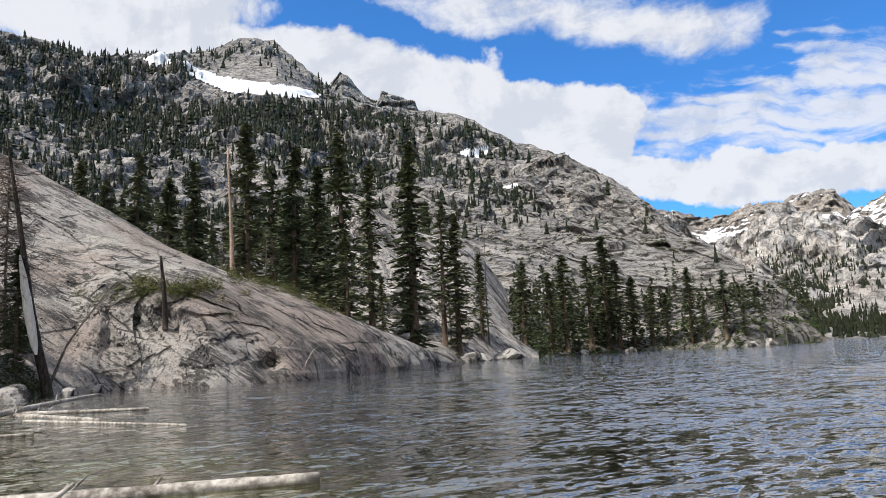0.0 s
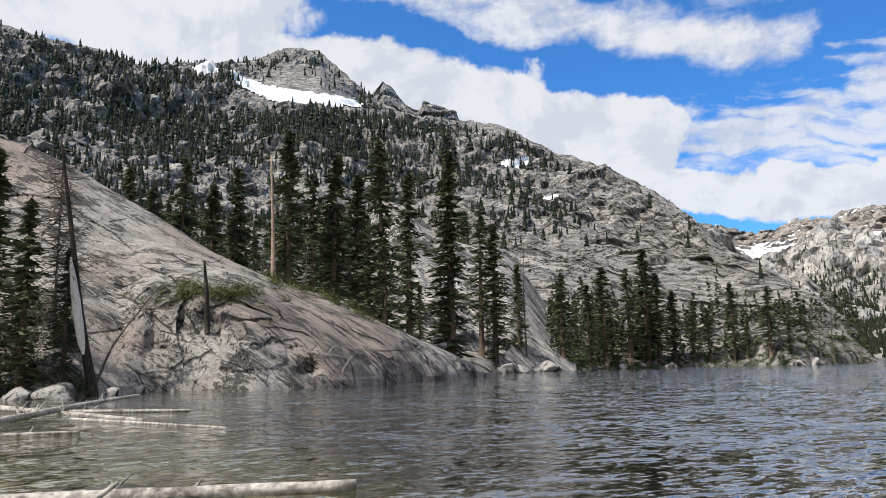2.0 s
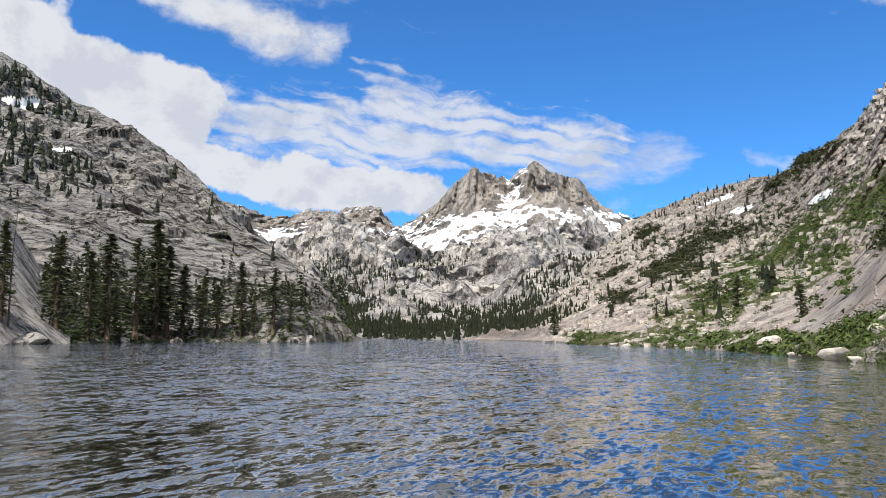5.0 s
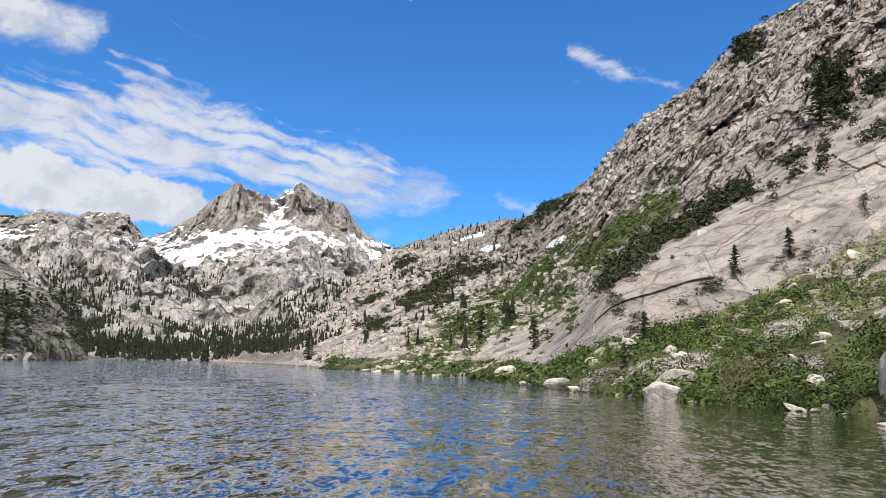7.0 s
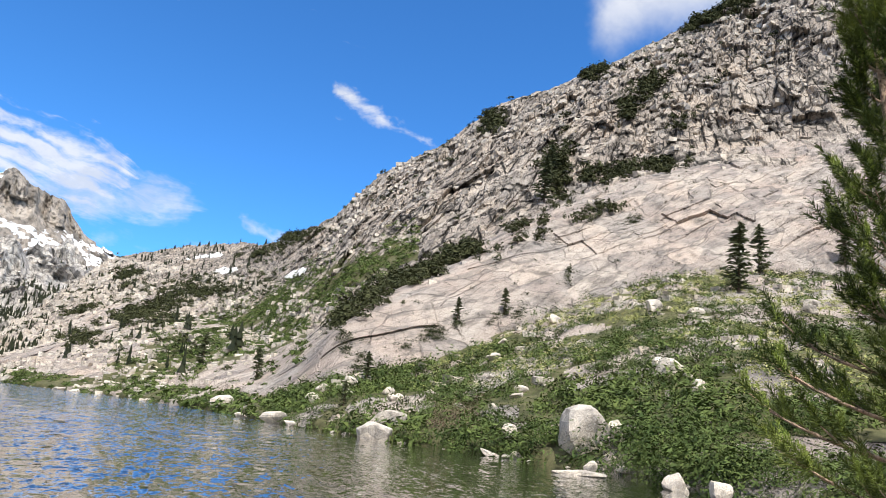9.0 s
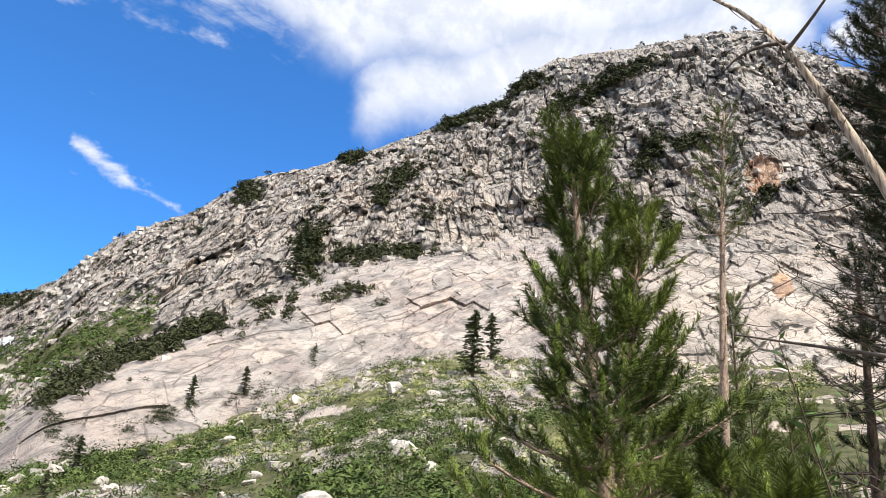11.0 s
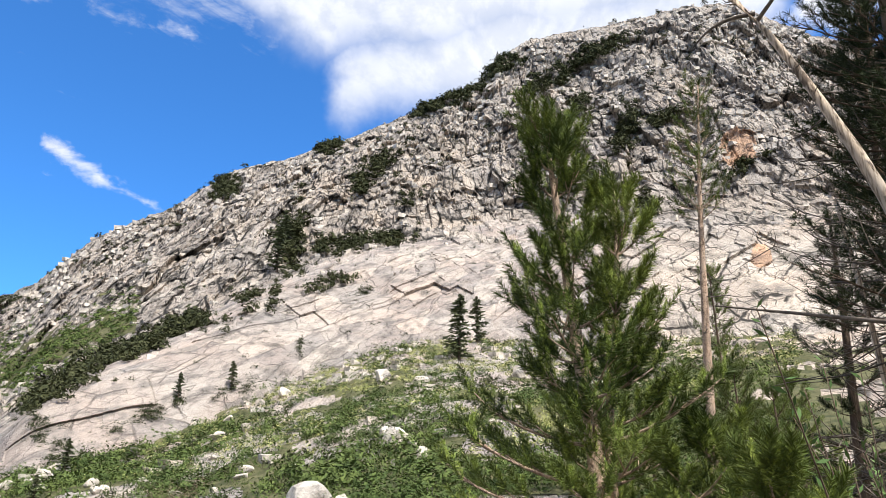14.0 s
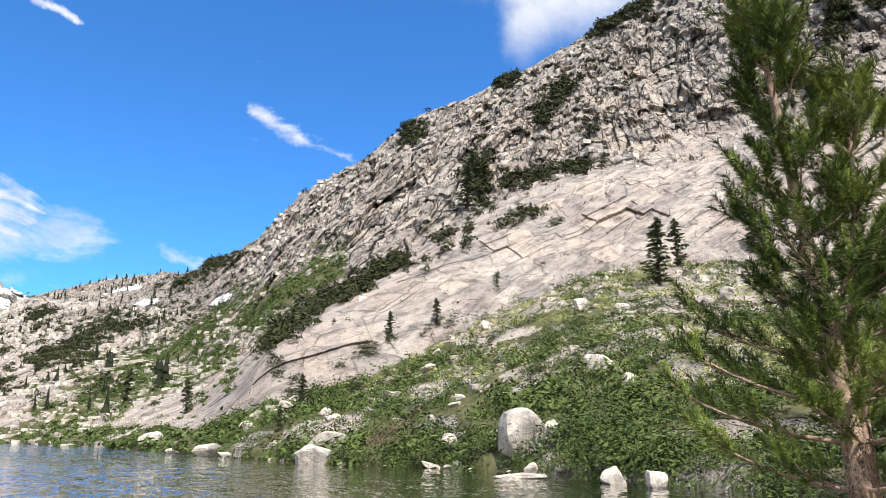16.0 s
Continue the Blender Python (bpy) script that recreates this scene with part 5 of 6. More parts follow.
KINDS = []
for k in range(5):
    t_, c_ = fir(gen, 20.0, (3.0, 2.6, 3.4, 2.3, 2.8)[k], (0.06, 0.10, 0.14, 0.05, 0.2)[k], (1.0, 0.9, 0.85, 1.0, 0.62)[k])
    ob = thing("fir_tree", "tall dark green fir on the rocky lake shore", "tree", "shore firs")
    part("trunk", *t_, BARK, ob, "dark furrowed trunk")
    part("crown", *c_, NEEDLE_MID, ob, smooth=False)
    KINDS.append(ob)
SHORE_FIRS = [(-15.6, 104, 18.5), (-12.1, 108, 16.9), (-8.2, 112, 18.0), (-2.7, 120, 17.2), (-23.6, 116, 16.0), (-21.3, 108, 14.2), (-27.4, 124, 15.1), (-25.8, 108, 13.8), (-19.6, 121, 15.6),
              (-13.6, 135, 15.3), (-10.1, 126, 15.3), (-6.0, 145, 15.7), (-5.2, 100, 6.5), (2.7, 135, 8.0), (-0.3, 145, 12.4), (0.8, 147, 11.3), (6.0, 172, 7.2), (9.3, 184, 7.5), (12.5, 198, 8.8),
              (11.2, 199, 7.3), (14.4, 209, 5.4), (15.8, 209, 4.7), (16.9, 213, 4.0), (18.6, 217, 5.8), (21.0, 219, 5.4), (22.3, 219, 2.9), (19.5, 219, 3.2), (13.3, 205, 6.8), (8.1, 180, 6.2), (-7.9, 104, 10.4)]
for k, (a, r, e) in enumerate(SHORE_FIRS):
    r = max(r, float(L_FOOT(a)) + 4)
    z = base_z(a, r)
    h = height(r, e) - z
    s = h / 20.0
    wide = s * (1.5 if r > 165 else 1.15) * (0.9 + 0.25 * gen.rand())
    m = pose(r * math.sin(radians(a)), r * math.cos(radians(a)), z - 0.2, 0, 0, 360 * gen.rand()) @ Matrix.Diagonal((wide, wide, s, 1))
    src = KINDS[k] if k < 5 else KINDS[k % 5]
    if k < 5:
        src.matrix_basis = m
    else:
        copy_at(src, m)

# dark firs in the cleft at the slab's western end
for a, r, e, k in ((-33.6, 56.5, 12.5, 1), (-35.6, 58.0, 15.5, 3), (-31.0, 57.5, 9.0, 0), (-38.0, 58.0, 17.0, 2)):
    z = slab.z_at(a, r)
    sc = (height(r, e) - z) / 20.0
    copy_at(KINDS[k], pose(r * math.sin(radians(a)), r * math.cos(radians(a)), z - 0.3, 0, 0, 70 * k) @ Matrix.Diagonal((sc * 1.2, sc * 1.2, sc, 1)))

# smaller firs behind them, too many to count
small = [joined([fir(gen, 6.0, 1.35, 0.05, 0.24)[1]]) for _ in range(4)]
small = [(V / 6.0, F) for V, F in small]
P = ridge.scatter(520, lambda a, e, x, y, z: (a < -1) * (a > -48) * (e > 3) * (e < 14) * (np.hypot(x, y) < 330) * (0.2 + stand(x, y, z, 40, -0.3)), gen)
strew("shore_wood", NEEDLE_MID, small, P, gen.uniform(8, 17, len(P)), gen, "thick stand of dark firs behind the slab", "forest", 0.2)
P = ridge.scatter(230, lambda a, e, x, y, z: (a > 5) * (a < 27) * (e < 4.6) * (np.hypot(x, y) < 310) * (0.25 + (e < 3) + (a < 13)), gen)
strew("shore_wood", NEEDLE_MID, small, P, gen.uniform(5, 12, len(P)), gen, "young firs crowding the far bank", "forest", 0.25)
P = ridge.scatter(700, lambda a, e, x, y, z: (a > 1) * (a < 27) * (e < 1.6), gen)
strew("brush", SHRUB, BUSH, P, gen.uniform(0.8, 2.6, len(P)), gen, "green alder brush along the far bank", "brush")
P = ridge.scatter(90, lambda a, e, x, y, z: (a > 3) * (a < 8) * (e < 0.9) * 1.0, gen)
strew("brush", SHRUB, BUSH_MID, P, gen.uniform(2.0, 4.5, len(P)), gen, "bright green alder thicket under the firs", "brush")
P = slab.scatter(160, lambda a, e, x, y, z: np.exp(-((a + 21.5) / 3.2) ** 2 - ((e - 5.4) / 0.7) ** 2) + 0.6 * np.exp(-((a + 13) / 3) ** 2 - ((e - A_SKY(a)) / 0.4) ** 2), gen)
strew("brush", JUNIPER, BUSH_FINE, P, 0.8 + 2.2 * gen.rand(len(P)) ** 1.5, gen, "olive juniper bushes on the ledge of the slab", "brush")
P = slab.scatter(460, lambda a, e, x, y, z: (a < -29.5) * (e < 5.5 - 1.2 * (a + 33)) * (e < 6) * 1.0, gen)
strew("brush", SHRUB_DARK, BUSH_FINE, P, gen.uniform(1.2, 3.0, len(P)), gen, "dim willow brush at the foot of the slab", "brush")


def standing_dead(name, label, line, r0, r1, limbs, reach, mat, z_from=0.25, group="", thick=1.0):
    pts = spline(line, 14)
    foot = pts[0].copy()
    ob = thing(name, label, "dead tree", group, Matrix.Translation(foot))
    pts = pts - foot
    rad = np.linspace(r0, r1, 14)
    part("trunk", *tube(pts, rad, 10, gen, 0.06), mat, ob)
    for V, F in dead_limbs(gen, pts, rad, pts[-1][2] * z_from, pts[-1][2] * 0.98, limbs, reach, thick=thick):
        part("dead_branch", V, F, DARKWOOD, ob)
    return ob


snag = standing_dead("dead_tree", "tall leaning snag with a bark-stripped white flank at the water's edge", [(-27.6, 49.9, -0.2), (-28.53, 49.34, 4.7), (-29.4, 48.85, 11.6), (-30.3, 48.3, 18.2)], 0.36, 0.06, 80, 2.0, BARK_DARK, 0.38, "", 1.8)
strip = spline([(-0.55, -0.75, 3.0), (-1.1, -1.05, 6.4), (-1.6, -1.3, 9.8)], 10)
part("bare_strip", *tube(strip, np.array([0.08, 0.24, 0.30, 0.32, 0.32, 0.3, 0.27, 0.22, 0.15, 0.05]), 8, gen, 0.05), STRIPPED, snag, "pale stripped wood")
standing_dead("dead_tree", "dead grey fir with a mass of fine drooping twigs", [(-31.6, 51.5, 0.0), (-31.75, 51.3, 6.0), (-31.8, 51.2, 17.6)], 0.20, 0.03, 260, 1.8, DARKWOOD, 0.25, "", 2.8)
standing_dead("tree_stump", "short broken grey snag on the slab ledge", [(-23.1, 58.6, 4.6), (-23.2, 58.55, 7.6), (-23.5, 58.46, 10.6)], 0.24, 0.10, 16, 1.7, BARK_DARK, 0.5, "", 2.0)
standing_dead("dead_tree", "bare grey dead trunk among the firs", [(-28.1, 93.9, 9), (-28.2, 93.85, 18), (-28.7, 93.7, 30.3)], 0.40, 0.12, 30, 2.4, BARK_PALE, 0.4, "", 2.0)
standing_dead("dead_tree", "thin bare dead tree leaning over the slab", [(-28.0, 50.6, 0.6), (-27.3, 51.5, 3.6), (-25.5, 54.3, 7.9)], 0.12, 0.03, 8, 0.8, DARKWOOD, 0.3)
for a, r, e in ((0.2, 150, 10.5), (3.2, 160, 9.5), (-17.5, 100, 9.0), (-14.2, 96, 9.5), (25.0, 240, 3.6), (24.2, 236, 3.2)):
    x, y, z = r * math.sin(radians(a)), r * math.cos(radians(a)), base_z(a, r)
    standing_dead("dead_tree", "slender bare dead tree by the shore", [(x, y, z - 0.3), (x - 0.2, y, (z + height(r, e)) / 2), (x + 0.2, y, height(r, e))], 0.20, 0.04, 26, 1.9, DARKWOOD, 0.25, "bare shore trees", 2.2)


# ---- logs in the shallows ----
def log(a, b, r0, r1, stubs, label, mat=BLEACHED, name="log", sag=0.0):
    p = spline([a, ((a[0] + b[0]) / 2, (a[1] + b[1]) / 2, (a[2] + b[2]) / 2 + sag), b], 16)
    ob = thing(name, label, "log", "", Matrix.Translation(p[0]))
    q = p - p[0]
    part("trunk", *tube(q, np.linspace(r0, r1, 16), 12, gen, 0.05), mat, ob)
    d = q[-1] / np.linalg.norm(q[-1])
    for _ in range(stubs):
        s = q[int(2 + 12 * gen.rand())]
        o = np.cross(d, gen.randn(3))
        o[2] = abs(o[2]) + 0.3
        o = o / np.linalg.norm(o) + d * 0.4
        L = r0 * (1.2 + 3.0 * gen.rand())
        part("branch_stub", *tube([s, s + o * L * 0.5, s + o * L + gen.randn(3) * 0.02], [r0 * 0.28, r0 * 0.2, r0 * 0.07], 6), mat, ob)
    return ob


log((-7.2, 8.95, 0.02), (-2.12, 10.12, 0.05), 0.12, 0.08, 4, "weathered grey log lying half-submerged in the shallows")
log((-5.05, 8.0, -0.1), (-4.75, 8.9, 0.30), 0.05, 0.025, 0, "pale broken branch poking out of the water", name="branch")
log((-15.9, 21.6, 0.02), (-18.4, 37.5, 0.35), 0.14, 0.07, 7, "long bleached log propped over another", sag=0.05)
log((-24.0, 33.0, 0.12), (-11.8, 24.2, -0.02), 0.15, 0.06, 8, "bleached fallen trunk floating at the lake's edge")
log((-13.6, 18.4, 0.0), (-11.2, 19.4, 0.02), 0.075, 0.04, 3, "thin pale log afloat in the shallows")
log((-14.5, 24.6, 0.02), (-7.6, 20.4, 0.0), 0.06, 0.03, 2, "thin pale pole floating on the water")
log((-17.8, 28.4, 0.05), (-12.0, 28.6, 0.03), 0.10, 0.05, 5, "bleached driftwood branch afloat")


# ---- boulders ----
def boulder(size, gen, cuts=13, detail=3, keep=0.46):
    """A worn angular stone, flattened below."""
    bm = bmesh.new()
    bmesh.ops.create_icosphere(bm, subdivisions=detail, radius=1.0)
    planes = [(Vector(gen.randn(3)).normalized(), keep + 0.26 * gen.rand()) for _ in range(cuts)]
    off = gen.rand(3) * 50
    for v in bm.verts:
        c = v.co.copy()
        for n_, d_ in planes:
            s = c.dot(n_)
            if s > d_:
                c -= n_ * (s - d_) * 0.97
        v.co = c
    bmesh.ops.smooth_vert(bm, verts=bm.verts, factor=0.25, use_axis_x=True, use_axis_y=True, use_axis_z=True)
    for v in bm.verts:
        c = v.co * (1.12 + 0.16 * noise.noise(v.co * 1.5 + Vector(off)) + 0.05 * noise.noise(v.co * 5 + Vector(off)))
        v.co = (c.x * size[0], c.y * size[1], c.z * size[2])
    lo, hi = [Vector([f(v.co[k] for v in bm.verts) for k in range(3)]) for f in (min, max)]
    for v in bm.verts:
        v.co = [2 * size[k] * ((v.co[k] - lo[k]) / (hi[k] - lo[k]) - 0.5) for k in range(3)]
    me = bpy.data.meshes.new("boulder")
    bm.to_mesh(me)
    bm.free()
    me.materials.append(BOULDER)
    return me


def stone(a, r, wide, tall, label, deep=1.0, sink=0.25, turn=0.0, cuts=13, keep=0.46):
    gen = np.random.RandomState(int(a * 37 + r * 11))
    me = boulder((wide / 2, wide / 2 * deep, tall / 2), gen, cuts, 3, keep)
    x, y = r * math.sin(radians(a)), r * math.cos(radians(a))
    z = wall.z_at(a, r) if r > R_FOOT(a) else 0.0
    ob = new("boulder", me)
    ob.matrix_basis = pose(x, y, max(z, -0.1) + tall * (0.5 - sink), gen.randn() * 6, gen.randn() * 6, turn - a)
    return tagged(ob, label, "boulder", "shore boulders")


def reach(a, e):
    """The distance on the eastern slope seen at that elevation."""
    x, y, z = wall.spot(a, e)
    return float(math.hypot(x, y))


stone(86.3, 37.2, 2.75, 2.75, "large rounded white granite boulder among the bushes", 0.9, 0.20, 0, 16, 0.60)
stone(88.5, 37.0, 1.1, 1.6, "slab of white granite leaning on the large boulder", 0.7, 0.25)
stone(86.0, 31.2, 2.2, 0.30, "flat pale rock at the waterline", 0.5, 0.35)
stone(86.8, 33.0, 0.6, 0.75, "pointed pale stone above the waterline", 0.8)
stone(92.9, 27.8, 0.95, 0.85, "pale wedge-shaped stone at the water's edge", 0.8)
stone(96.0, 26.4, 0.75, 0.80, "pale upright stone at the water's edge", 0.8)
stone(71.1, 48.5, 2.6, 1.6, "broad tan boulder resting above the shore", 0.7)
stone(70.2, 45.0, 2.2, 1.7, "slanting pale boulder dipping into the lake", 0.8, 0.35)
stone(62.5, 62.0, 2.4, 1.3, "smooth white boulder at the waterline", 0.7)
stone(58.5, 88.0, 2.7, 1.8, "grey boulder at the foot of the scree", 0.8)
stone(80.5, 41.8, 0.9, 1.2, "upright pale stone among the bushes", 0.8)
stone(79.2, 39.8, 1.2, 0.4, "low white rock in the water", 0.6, 0.35)
stone(81.3, 39.0, 0.7, 0.7, "small grey stone at the shore", 0.8)
stone(60.0, 72.0, 1.2, 0.6, "low pale rock at the waterline", 0.6)
stone(63.7, 58.5, 1.0, 0.6, "low pale rock at the waterline", 0.6)
stone(90.9, reach(90.9, 9.4), 1.8, 2.3, "white boulder high on the brushy slope", 0.8)
stone(92.2, reach(92.2, 4.8), 1.9, 1.5, "white boulder on the brushy slope", 0.8)
for _ in range(34):
    a = gen.uniform(64, 104)
    e = gen.uniform(1.0, 0.92) * G_EL(a) * gen.uniform(0.25, 1.0)
    r = reach(a, e)
    q = gen.uniform(0.5, 1.5) * r / 60
    stone(a, r, q, q * gen.uniform(0.5, 0.9), "pale angular stone lying in the brush", gen.uniform(0.6, 1.0), 0.3)
for _ in range(26):
    a = gen.uniform(44, 98)
    q = gen.uniform(0.25, 1.0) ** 1.5 * R_FOOT(a) / 36
    stone(a, R_FOOT(a) + gen.uniform(-0.4, 0.8), q, q * gen.uniform(0.25, 0.5), "low pale rock along the waterline", 0.7, 0.3)
for a, r, q in ((-31.6, 52, 2.6), (-33.5, 53, 2.0), (-27.6, 55.5, 1.4), (-26.0, 58, 1.6), (1.6, 137, 5.0), (2.6, 140, 4.0), (4.6, 150, 6.0), (24.0, 224, 5.5), (22.6, 220, 4.0), (14, 215, 3.5), (10.5, 202, 3.5)):
    ob = new("boulder", boulder((q / 2, q / 2.6, q * 0.30), gen))
    ob.matrix_basis = pose(r * math.sin(radians(a)), r * math.cos(radians(a)), q * 0.08, 0, 0, 360 * gen.rand())
    ob.data.materials[0] = ROCK_DOME
    tagged(ob, "grey granite boulder at the western waterline", "boulder", "shore boulders")

# talus: small loose stones, past counting
pebbles = []
for _ in range(5):
    V = gen.randn(8, 3)
    V = np.array([[x, y, z] for z in (-0.35, 0.35) for x, y in ((-0.5, -0.5), (0.5, -0.5), (0.5, 0.5), (-0.5, 0.5))]) * (1 + 0.25 * gen.randn(8, 3))
    pebbles.append((V, np.array([(0, 3, 2, 1), (4, 5, 6, 7), (0, 1, 5, 4), (1, 2, 6, 5), (2, 3, 7, 6), (3, 0, 4, 7)])))
P = wall.scatter(7000, lambda a, e, x, y, z: (a < 64) * (a > 42) * (e < 9) * (0.06 + 0.5 * stand(x, y, z, 45, 0)) + (a > 64) * (a < 104) * (e < G_EL(a) + 0.6) * (stand(x, y, z, 14, 0.05, 0.5) * 0.6 + 0.7 * np.clip((e - 4) / 4, 0, 1) * stand(x, y, z, 8, -0.1, 0.4)) + 0.1 * (a > 64) * (e > S_EL(a)), gen)
strew("scree", BOULDER, pebbles, P, gen.uniform(0.3, 1.0, len(P)) ** 1.8 * (0.7 + np.hypot(P[:, 0], P[:, 1]) / 160), gen, "pale broken granite scree", "scree", 0.2, 0.0)


# ---- pines close to the camera ----
gen = np.random.RandomState(33)


def bottlebrush(gen, length, needles, nlen, width):
    """Needles round one shoot that points up, in triangles."""
    V, F = [], []
    for _ in range(needles):
        s = gen.rand() ** 0.8 * length
        t = gen.rand() * 6.283
        k = radians(36 + 42 * gen.rand() * (1.25 - s / length))
        d = np.array([math.sin(k) * math.cos(t), math.sin(k) * math.sin(t), math.cos(k)])
        q = np.cross(d, gen.randn(3))
        q /= np.linalg.norm(q)
        L = nlen * (0.75 + 0.5 * gen.rand())
        c = np.array([0, 0, s])
        b = len(V)
        V += [c - q * width / 2, c + q * width / 2, c + d * L]
        F.append((b, b + 1, b + 2))
    return np.array(V), np.array(F)


def planted(forms, spots, gen):
    """Shoots set at spots (place, direction, size)."""
    out = []
    for p, d, s in spots:
        V, F = forms[gen.randint(len(forms))]
        d = np.array(d, float)
        d /= np.linalg.norm(d) + 1e-9
        u = np.cross(d, [0.31, 0.92, 0.2])
        u /= np.linalg.norm(u)
        w_ = np.cross(d, u)
        out.append((p + s * (V[:, :1] * u + V[:, 1:2] * w_ + V[:, 2:] * d), F))
    return joined(out)


TUFT = [bottlebrush(gen, 0.30, 104, 0.085, 0.0072) for _ in range(5)]
CANDLES = [bottlebrush(gen, 0.20, 70, 0.042, 0.006) for _ in range(3)]
COARSE = [bottlebrush(gen, 0.22, 56, 0.10, 0.0070) for _ in range(5)]


def limb(gen, c, t, L, rise, sweep):
    """The line of one branch that starts at c, heads out at angle t and sweeps upward."""
    s = np.linspace(0, 1, 7)[:, None]
    o = np.array([math.cos(t), math.sin(t), 0.0])
    side_ = np.array([-o[1], o[0], 0])
    return c + o * L * s + side_ * (gen.randn() * 0.12 * L) * s ** 2 + np.array([0, 0, 1.0]) * L * (rise * s + sweep * s ** 2.2)


def pine(name, label, line, r0, z_low, reach_of, gen, forms, step=0.36, per=4.4, tuft=1.0, bark=BARK_PALE, candles=True, twigs=4, bare=0, spacing=0.27, dead=2.1, leaf=NEEDLE_NEAR):
    """A pine: trunk, branches, each with its needles. line: the trunk's course from the ground up; reach_of(share of height): branch length."""
    pts = spline(line, 18)
    foot = pts[0].copy()
    ob = thing(name, label, "pine tree", "", Matrix.Translation(foot))
    pts = pts - foot
    H = pts[-1][2]
    rad = r0 * (1 - 0.93 * (pts[:, 2] / H)) ** 0.9 + 0.006
    part("trunk", *tube(pts, rad, 12, gen, 0.05), bark, ob)
    z = z_low - foot[2]
    new_growth = []
    while z < H * 0.985:
        f = z / H
        c = np.array([np.interp(z, pts[:, 2], pts[:, a]) for a in range(3)])
        t0 = gen.rand() * 6.283
        n_ = int(per + gen.rand())
        for k in range(n_):
            L = reach_of(f) * (0.55 + 0.65 * gen.rand())
            path = limb(gen, c, t0 + 6.283 * (k + 0.5 * gen.rand()) / n_, L, 0.08 + 0.75 * f ** 3, 0.12 + 0.35 * f)
            r = 0.010 + 0.012 * L
            wood = [tube(path, np.linspace(r, r * 0.3, 7), 5)]
            spots = []

            def dress(q, s0):
                d = np.gradient(q, axis=0)
                run = np.linalg.norm(q[-1] - q[0])
                for s in np.arange(s0, 1.0, spacing / max(run, 0.05)):
                    i = s * (len(q) - 1)
                    p_ = np.array([np.interp(i, np.arange(len(q)), q[:, a]) for a in range(3)])
                    d_ = d[min(int(i), len(q) - 1)]
                    d_ = d_ / np.linalg.norm(d_)
                    spots.append((p_, d_ + 0.36 * gen.randn(3) + [0, 0, 0.25], tuft * (0.75 + 0.4 * gen.rand())))
                d_ = d[-1] / np.linalg.norm(d[-1])
                spots.append((q[-1], d_ + [0, 0, 0.5], tuft))
                if candles:
                    for _ in range(3):
                        new_growth.append((q[-1] + gen.randn(3) * 0.02, d_ * 0.6 + [0, 0, 1.0] + 0.2 * gen.randn(3), tuft * (0.7 + 0.4 * gen.rand())))
            dress(path, 0.42)
            for _ in range(twigs):
                i = int(2 + 4 * gen.rand())
                d_ = path[i] - path[i - 1]
                d_ = d_ / np.linalg.norm(d_) + 0.75 * np.cross(d_ / np.linalg.norm(d_), [0, 0, 1]) * gen.choice([-1, 1]) + [0, 0, 0.12]
                tw = path[i] + d_ * (L * (0.18 + 0.18 * gen.rand())) * np.linspace(0, 1, 4)[:, None] + np.array([0, 0, 0.06 * L]) * np.linspace(0, 1, 4)[:, None] ** 2
                wood.append(tube(tw, np.linspace(r * 0.6, r * 0.25, 4), 4))
                dress(tw, 0.25)
            br = part("branch", *joined(wood), bark, ob)
            part("needles", *planted(forms, spots, gen), leaf, br, smooth=False)
        z += step * (0.8 + 0.4 * gen.rand())
    tip = [(pts[-1] - [0, 0, 0.3 * gen.rand()], np.array([0, 0, 1.0]) + 0.22 * gen.randn(3), tuft * 1.1) for _ in range(7)]
    part("leader", *planted(forms, tip, gen), leaf, ob, smooth=False)
    if candles:
        part("new_growth", *planted(CANDLES, new_growth, gen), CANDLE, ob, "bright green new shoots", smooth=False)
    for V, F in dead_limbs(gen, pts, rad, 0.4, max(0.5, z_low - foot[2] + 1.5), bare, dead, thick=2.6 if r0 > 0.3 else 1.0):
        part("dead_branch", V, F, DARKWOOD, ob)
    return ob


pine("pine_tree", "young lodgepole pine with bright candle-like new shoots by the shore", [(6.66, -2.42, 0.25), (6.66, -2.33, 2.2), (6.69, -2.2, 3.4), (6.71, -2.14, 4.2), (6.74, -2.03, 5.5)], 0.105, 1.25,
     lambda f: float(np.interp(f, [0, 0.25, 0.5, 0.7, 0.9, 1], [1.0, 1.05, 0.72, 0.5, 0.3, 0.15])), gen, TUFT, 0.34, 4.1, spacing=0.20)
pine("pine_tree", "slim second pine growing against the first", [(6.75, -2.5, 0.3), (6.68, -2.45, 2.4), (6.6, -2.62, 3.6), (6.58, -2.66, 4.75)], 0.06, 1.6,
     lambda f: float(np.interp(f, [0, 0.5, 1], [0.7, 0.5, 0.18])), gen, TUFT, 0.40, 3.4, spacing=0.19)
pine("pine_tree", "small bushy pine sapling with bright new shoots", [(4.63, -2.85, 0.2), (4.63, -2.82, 1.1), (4.63, -2.8, 1.8)], 0.04, 0.8,
     lambda f: float(np.interp(f, [0, 0.5, 1], [0.6, 0.45, 0.15])), gen, TUFT, 0.30, 4, spacing=0.18)
pine("pine_tree", "slim young pine beside the larger one", [(6.3, -3.35, 0.3), (6.28, -3.3, 1.5), (6.25, -3.2, 2.3)], 0.05, 1.1,
     lambda f: float(np.interp(f, [0, 0.5, 1], [0.6, 0.5, 0.15])), gen, TUFT, 0.34, 4, spacing=0.18)

